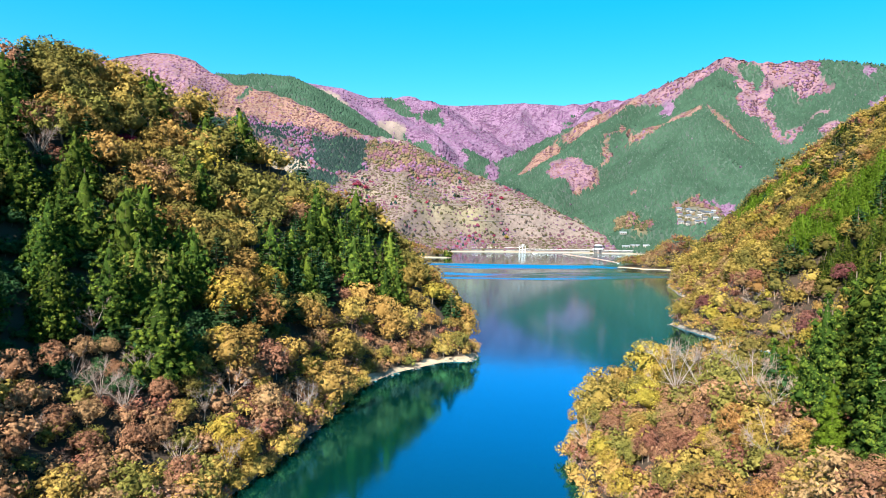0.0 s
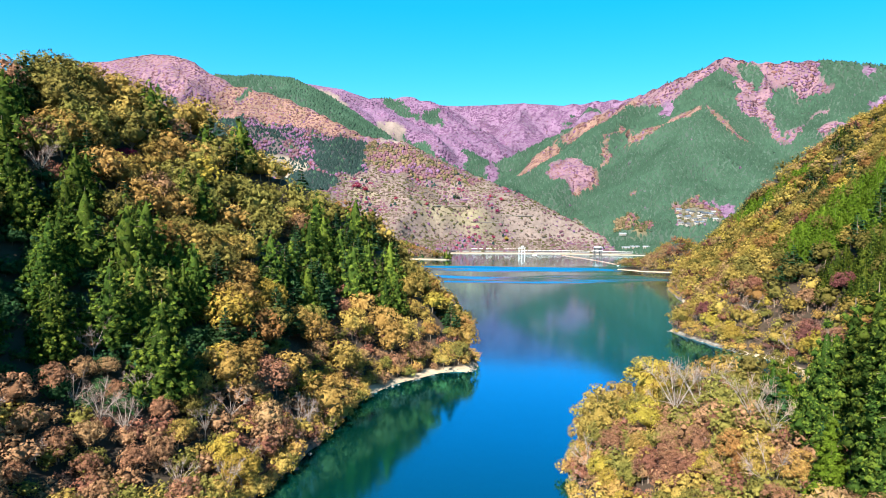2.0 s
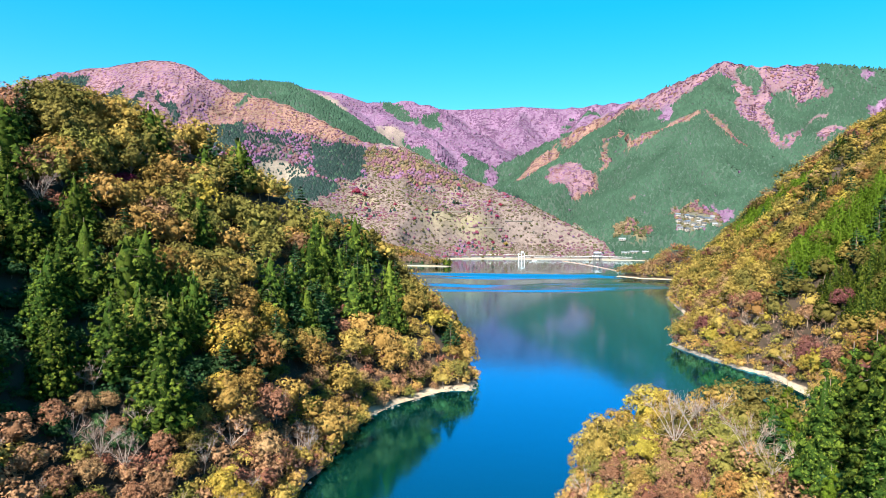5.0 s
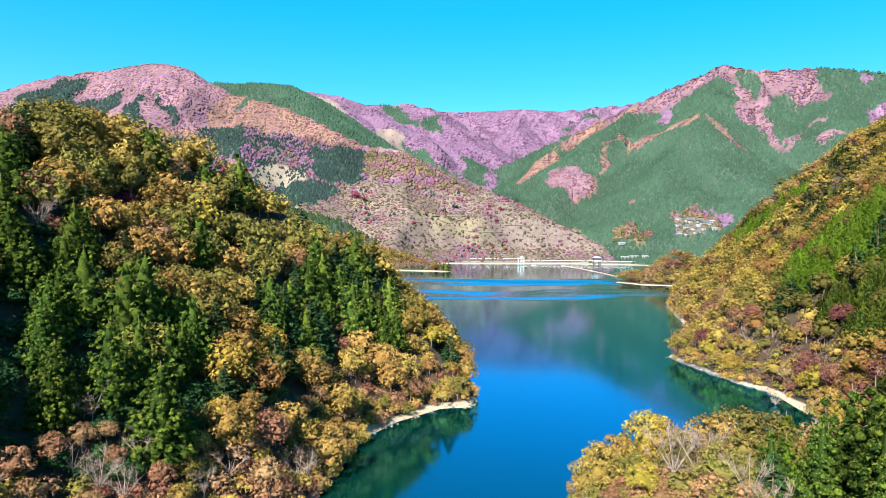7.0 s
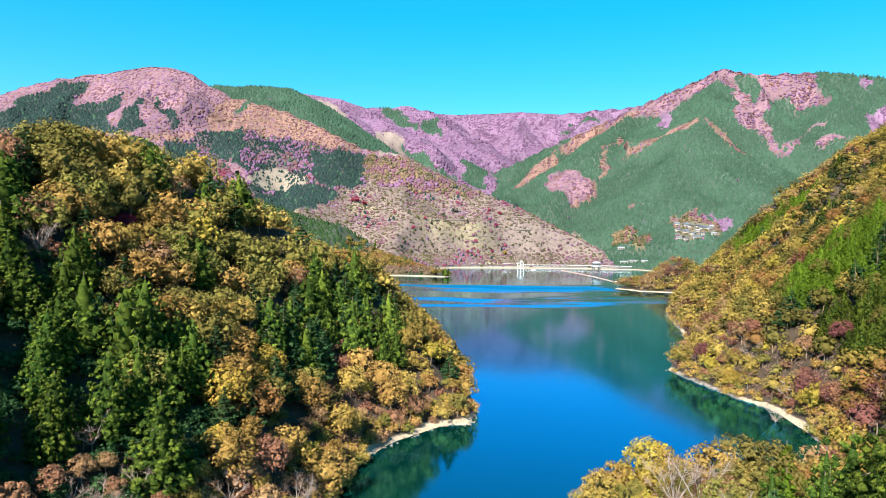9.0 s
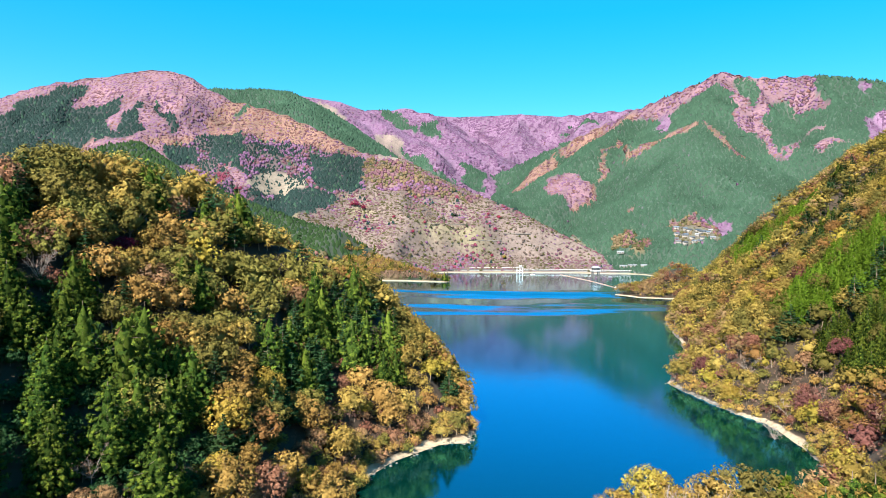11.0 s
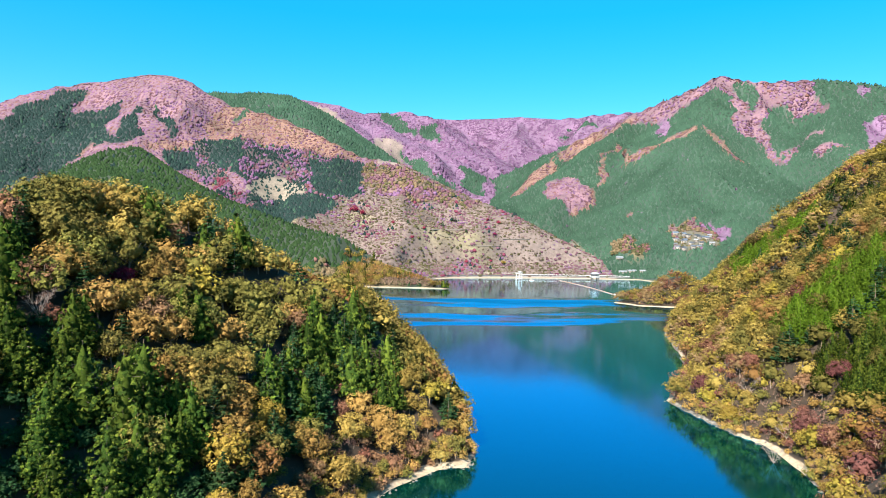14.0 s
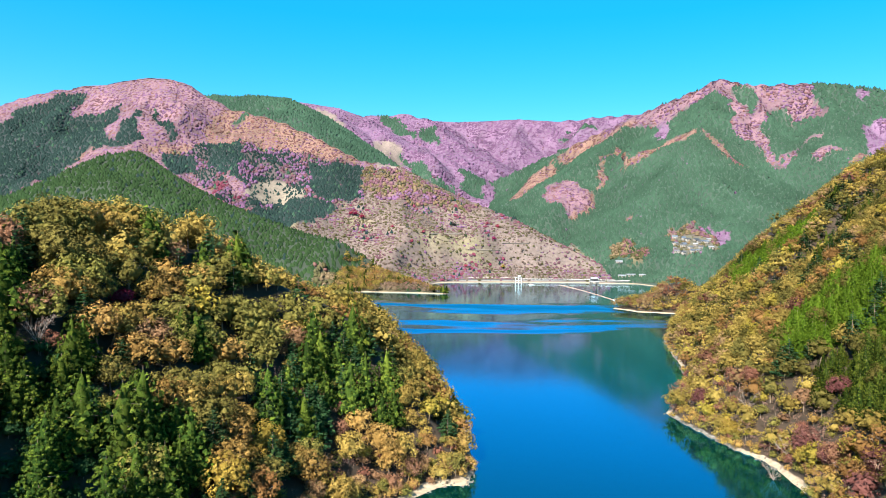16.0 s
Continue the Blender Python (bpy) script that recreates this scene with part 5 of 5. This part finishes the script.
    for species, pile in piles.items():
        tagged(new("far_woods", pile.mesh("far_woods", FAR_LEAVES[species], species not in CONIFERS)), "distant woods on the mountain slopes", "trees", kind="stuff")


build_noted_trees()
build_hillside_trees()
build_near_woods()
build_middle_woods()
build_far_woods()


# ---- works and buildings round the lake ----
CONCRETE = plain_material("weathered concrete", (0.185, 0.181, 0.173), 0.85, 0.3, 3.0)
WHITE = plain_material("white painted steel", (0.477, 0.477, 0.470), 0.5, 0.12, 2.0)
PLASTER = plain_material("pale plaster", (0.165, 0.150, 0.135), 0.85, 0.2, 2.5)
ROOF_GREY = plain_material("grey tiled roof", (0.100, 0.104, 0.115), 0.6, 0.3, 1.2)
ROOF_PALE = plain_material("pale sheet roof", (0.246, 0.254, 0.277), 0.6, 0.2, 2.0)
ROOF_BLUE = plain_material("faded blue roof", (0.131, 0.169, 0.223), 0.6, 0.25, 1.5)
DARK = plain_material("dark window glass", (0.023, 0.027, 0.031), 0.15, 0.1, 1.0)
ASPHALT = plain_material("asphalt", (0.042, 0.042, 0.045), 0.9, 0.3, 1.5)
STONE = plain_material("dry stone wall", (0.092, 0.078, 0.066), 0.9, 0.5, 1.0)
DARK_CONCRETE = plain_material("dark grey concrete", (0.054, 0.052, 0.050), 0.85, 0.35, 2.0)
GATE_PAINT = plain_material("chalky grey paint", (0.323, 0.323, 0.323), 0.7, 0.25, 2.0)
ROCK = plain_material("shore rock", (0.10, 0.088, 0.074), 0.9, 0.5, 1.5)
FLOAT = plain_material("orange floats", (0.323, 0.162, 0.100), 0.6, 0.25, 4.0)
TIMBER = plain_material("grey timber", (0.323, 0.277, 0.231), 0.8, 0.35, 0.4)


def part(name, pile, mat, parent, label=""):
    ob = new(name, pile.mesh(name, mat))
    ob.parent = parent
    return tagged(ob, label)


def box(centre, size, top=1.0):
    """A box on its base; top: how far its upper face tapers."""
    (cx, cy, cz), (sx, sy, sz) = centre, size
    v = [(cx + a * sx / 2 * k, cy + b * sy / 2 * k, cz + h * sz) for h, k in ((0, 1.0), (1, top)) for a, b in ((-1, -1), (1, -1), (1, 1), (-1, 1))]
    q = [(3, 2, 1, 0), (4, 5, 6, 7), (0, 1, 5, 4), (1, 2, 6, 5), (2, 3, 7, 6), (3, 0, 4, 7)]
    pile = Pile()
    pile.add(v, quads=q)
    return pile


def boxes(*several):
    pile = Pile()
    for centre, size in several:
        one = box(centre, size)
        pile.add(one.verts[0], quads=one.faces[4][0])
    return pile


def gable(centre, size, eaves=0.5):
    """A pitched roof with thickness, ridge along x."""
    (cx, cy, cz), (sx, sy, sz) = centre, size
    x0, x1, y0, y1 = cx - sx / 2 - eaves, cx + sx / 2 + eaves, cy - sy / 2 - eaves, cy + sy / 2 + eaves
    v = []
    for x in (x0, x1):
        v += [(x, y0, cz - 0.2), (x, cy, cz + sz), (x, y1, cz - 0.2), (x, y1, cz - 0.5), (x, cy, cz + sz - 0.35), (x, y0, cz - 0.5)]
    q = [(k, (k + 1) % 6, (k + 1) % 6 + 6, k + 6) for k in range(6)] + [(0, 1, 4, 5), (1, 2, 3, 4), (6, 7, 10, 11), (7, 8, 9, 10)]
    pile = Pile()
    pile.add(v, quads=q)
    return pile


def cylinder(base, radius, tall, sides=10):
    pile = Pile()
    x, y, z = base
    tube(pile, [(x, y, z), (x, y, z + tall)], [radius, radius * 0.96], sides)
    return pile


def build_house(x, y, turn, long, deep, storeys, roof, label, wall=PLASTER):
    z = float(height(x, y))
    house = tagged(new("house"), label, "house", "houses of the hamlet")
    house.matrix_basis = pose(x, y, z, 0, 0, turn)
    tall = 2.8 * storeys
    body = part("wall", box((0, 0, -1.5), (long, deep, tall + 1.5)), wall, house)
    part("roof", gable((0, 0, tall + 0.2), (long, deep, deep * 0.3)), roof, house)
    part("gable_wall", gable((0, 0, tall), (long - 0.4, deep - 0.2, deep * 0.27), 0.0), wall, house)
    for s in range(storeys):
        for k in range(3):
            wx = (k - 1) * long * 0.3
            if s == 0 and k == 1:
                part("door", box((wx, -deep / 2 - 0.04, 0), (1.6, 0.16, 2.0)), DARK, house, "dark sliding door")
            else:
                win = part("window", box((wx, -deep / 2 - 0.03, 0.9 + 2.8 * s), (1.7, 0.12, 1.1)), DARK, house)
                part("frame", boxes(((wx, -deep / 2 - 0.07, 0.82 + 2.8 * s), (1.9, 0.12, 0.08)), ((wx, -deep / 2 - 0.07, 2.0 + 2.8 * s), (1.9, 0.12, 0.08))), TIMBER, win)
    return house


def build_hamlet():
    rng = np.random.default_rng(21)
    roofs = [(ROOF_PALE, "pale sheet-roofed"), (ROOF_GREY, "grey-tiled"), (ROOF_GREY, "grey-roofed"), (ROOF_BLUE, "blue-roofed")]
    for k in range(20):
        row, col = divmod(k, 6)
        x, y = 464 + col * 13.5 + rng.uniform(-5, 5) + row * 7, 1384 + row * 25 + rng.uniform(-11, 11)
        roof, word = roofs[int(rng.integers(0, 4))]
        build_house(x, y, rng.uniform(-35, 30), rng.uniform(8, 13), rng.uniform(6.5, 9), int(rng.integers(1, 3)), roof, word + " house among the trees of the hamlet")
    for x, y, long in ((346, 1362, 15), (366, 1366, 18), (388, 1362, 12), (352, 1412, 14)):
        build_house(x, y, rng.uniform(-12, 6), long, 8, 1, ROOF_PALE, "low pale building by the lakeside road")


def build_intake_tower():
    tower = tagged(new("intake_tower"), "concrete intake tower on four legs in the water", "tower")
    tower.matrix_basis = pose(250, 1178, 0, 0, 0, 8)
    for a in (-1, 1):
        for b in (-1, 1):
            part("leg", cylinder((a * 5.2, b * 4.2, -14), 1.15, 27), DARK_CONCRETE, tower)
    part("brace", boxes(((0, -4.2, 4.5), (10, 1.0, 1.2)), ((0, 4.2, 4.5), (10, 1.0, 1.2))), DARK_CONCRETE, tower)
    part("deck", box((0, 0, 12.4), (15, 12, 1.4)), CONCRETE, tower)
    part("wall", box((0, 0, 13.8), (11.5, 9, 5.2)), DARK_CONCRETE, tower, "dark gate house wall")
    for k in range(4):
        part("window", box(((k - 1.5) * 2.7, -4.55, 15.3), (1.6, 0.2, 2.0)), DARK, tower)
    part("roof", box((0, 0, 19.0), (14.5, 12, 2.8), 0.55), ROOF_PALE, tower, "pale hipped roof")
    for side, size, at in (("rail", (15, 0.15, 1.1), (0, -5.9, 13.8)), ("rail", (15, 0.15, 1.1), (0, 5.9, 13.8))):
        part(side, box(at, size), WHITE, tower)
    gate = tagged(new("gate_frame"), "white steel gate frame standing in the shallows", "tower")
    gate.matrix_basis = pose(122, 1262, 0, 0, 0, 5)
    for k in range(3):
        part("column", box(((k - 1) * 5.6, 0, -9), (1.1, 1.6, 23)), GATE_PAINT, gate)
    for z in (2.6, 7.2, 12.4):
        part("beam", box((0, 0, z), (13.2, 1.3, 0.9)), GATE_PAINT, gate)
    part("platform", box((0, 0.5, 14.0), (14.5, 4.5, 0.7)), CONCRETE, gate)
    part("hoist_house", box((1.5, 0.5, 14.7), (5, 3.4, 3.0)), GATE_PAINT, gate)
    raft = tagged(new("work_raft"), "small white work raft by the far shore", "raft")
    raft.matrix_basis = pose(146, 1258, 0, 0, 0, -6)
    part("hull", box((0, 0, -0.4), (9, 4, 1.3), 0.96), WHITE, raft)
    part("cabin", box((-1, 0, 0.9), (3.6, 2.6, 2.6)), PLASTER, raft)


def sweep(points, profile, closed=False):
    """A profile of (offset to the right, height) carried along points of (x, y, z)."""
    pts = np.array(points, float)
    rows = []
    for k in range(len(pts)):
        way = pts[min(k + 1, len(pts) - 1)][:2] - pts[max(k - 1, 0)][:2]
        way = way / np.linalg.norm(way)
        side = np.array([way[1], -way[0]])
        rows.append([(pts[k][0] + side[0] * o, pts[k][1] + side[1] * o, pts[k][2] + h) for o, h in profile])
    n = len(profile)
    v = np.array(rows).reshape(-1, 3)
    q = [(r * n + c, r * n + (c + 1) % n, (r + 1) * n + (c + 1) % n, (r + 1) * n + c) for r in range(len(pts) - 1) for c in range(n)]
    q += [tuple(range(n))[:4], tuple((len(pts) - 1) * n + c for c in range(n))[:4]]
    pile = Pile()
    pile.add(v, quads=q)
    return pile


def shore_line(setback, x0, x1, z):
    """Points along the far bank, set back from the water."""
    out = []
    for x in np.linspace(x0, x1, 28):
        y = float(np.interp(x, [-30, -6, 100, 225, 371, 420], [1268, 1287, 1315, 1338, 1326, 1326])) + setback
        out.append((x, y, z))
    return out


def build_far_bank():
    bank = tagged(new("embankment_trim", sweep(shore_line(9, -20, 372, 0), [(0.6, -3), (-0.2, 3.4), (-0.9, 3.4), (-1.6, -3)]).mesh("embankment_trim", CONCRETE)), "pale concrete embankment along the far shore", "embankment", kind="structure")
    tagged(new("road", sweep(shore_line(16, -20, 372, 5.3), [(5.5, -2.5), (5.5, 0), (-5.5, 0), (-5.5, -2.5)]).mesh("road", ASPHALT)), "lakeside road along the far shore", "road", kind="structure")
    wall = tagged(new("roadside_wall"), "low white wall along the lakeside road", "wall")
    part("coping", sweep(shore_line(25, 25, 128, 8.4), [(0.5, 0), (0.5, 0.6), (-0.5, 0.6), (-0.5, 0)]), WHITE, wall)
    part("face", sweep(shore_line(25, 25, 128, 3.0), [(0.3, 0), (0.3, 5.4), (-0.3, 5.4), (-0.3, 0)]), PLASTER, wall)
    rail = tagged(new("guard_rail"), "white guard rail beside the lakeside road", "railing")
    for z in (6.0, 6.6):
        part("rail", sweep(shore_line(10.5, 130, 360, z), [(0.12, 0), (0.12, 0.3), (-0.12, 0.3), (-0.12, 0)]), WHITE, rail)
    posts = shore_line(10.5, 130, 360, 5.0)
    for x, y, z in posts:
        part("post", box((x, y, z), (0.35, 0.35, 2.1)), WHITE, rail)
    # dry stone walls of the old terraces
    rng = np.random.default_rng(31)
    for cx, cy, long in ((-30, 1395, 90), (60, 1400, 70), (130, 1420, 60), (-90, 1430, 60), (20, 1450, 110), (180, 1385, 60), (90, 1372, 80), (-40, 1362, 70), (0, 1500, 70), (110, 1452, 60)):
        level = float(height(cx, cy))
        xs, pts, y0 = np.linspace(-0.5, 0.5, 10) * long + cx, [], cy
        for x in xs:
            ys = np.linspace(y0 - 14, y0 + 14, 57)
            y0 = float(ys[np.argmin(np.abs(height(0 * ys + x, ys) - level) + 0.02 * np.abs(ys - y0))])
            pts.append((x, y0, level - 1.4))
        tagged(new("terrace_wall", sweep(pts, [(0.7, 0), (0.5, 2.1), (-0.8, 2.1), (-0.8, 0)]).mesh("terrace_wall", STONE)), "dry stone wall of an old hillside terrace", "stone wall", "terrace walls")


def build_boom():
    boom = tagged(new("floating_boom"), "line of orange floats across the inlet", "boom")
    a, b = np.array((201.0, 1266.0)), np.array((236.0, 978.0))
    pile, knots = Pile(), Pile()
    n = 84
    for k in range(n):
        s, e = (k + 0.08) / n, (k + 0.92) / n
        sag = lambda u: a + (b - a) * u + np.array((5.0, 1.0)) * math.sin(math.pi * u)
        p, q = sag(s), sag(e)
        tube(pile, [(p[0], p[1], 0.1), (q[0], q[1], 0.1)], [0.55, 0.55], 7)
        tube(knots, [(p[0], p[1], 0.1), (p[0], p[1], 0.95)], [0.3, 0.2], 5)
    part("floats", pile, FLOAT, boom)
    part("couplings", knots, WHITE, boom)
    buoy = tagged(new("mooring_buoy"), "white mooring buoy at the end of the boom", "buoy")
    buoy.matrix_basis = pose(237, 974, 0)
    part("drum", cylinder((0, 0, -0.5), 1.8, 1.9, 12), WHITE, buoy)
    part("cap", box((0, 0, 1.4), (2.4, 2.4, 0.7), 0.5), WHITE, buoy)


def build_bench():
    x, y = 45.5, 126.0
    bench = tagged(new("picnic_table"), "weathered timber picnic table in a clearing", "table")
    bench.matrix_basis = pose(x, y, float(height(x, y)), 0, 0, 20)
    part("tabletop", boxes(*[((0, (k - 2) * 0.17, 0.72), (1.9, 0.15, 0.05)) for k in range(5)]), TIMBER, bench)
    for s in (-1, 1):
        part("seat", box((0, s * 0.72, 0.42), (1.9, 0.28, 0.05)), TIMBER, bench)
        part("leg", boxes(((s * 0.7, 0, 0), (0.1, 0.5, 0.72)), ((s * 0.7, 0, 0.34), (0.08, 1.6, 0.1))), TIMBER, bench)


def build_rocks():
    rng = np.random.default_rng(41)
    pile = Pile()
    stretches = [(SHORE_LEFT, 3, 10, 90), (SHORE_FAR, 15, 19, 60), (SHORE_RIGHT, 0, 5, 60)]
    for line, i0, i1, n in stretches:
        for k in range(n):
            i = int(rng.integers(i0, min(i1, len(line) - 1)))
            s = rng.random()
            x = line[i][0] * (1 - s) + line[i + 1][0] * s + rng.normal(0, 0.9)
            y = line[i][1] * (1 - s) + line[i + 1][1] * s + rng.normal(0, 0.9)
            v, f = lump(np.array((x, y, max(0.0, float(height(x, y))))), abs(rng.normal(0.2, 0.25)) + 0.2, rng, 0.6)
            pile.add(v, tris=f)
    tagged(new("shore_rocks", pile.mesh("shore_rocks", ROCK)), "loose grey rocks along the waterline", "rocks", kind="stuff")


build_hamlet()
build_intake_tower()
build_far_bank()
build_boom()
build_bench()
build_rocks()
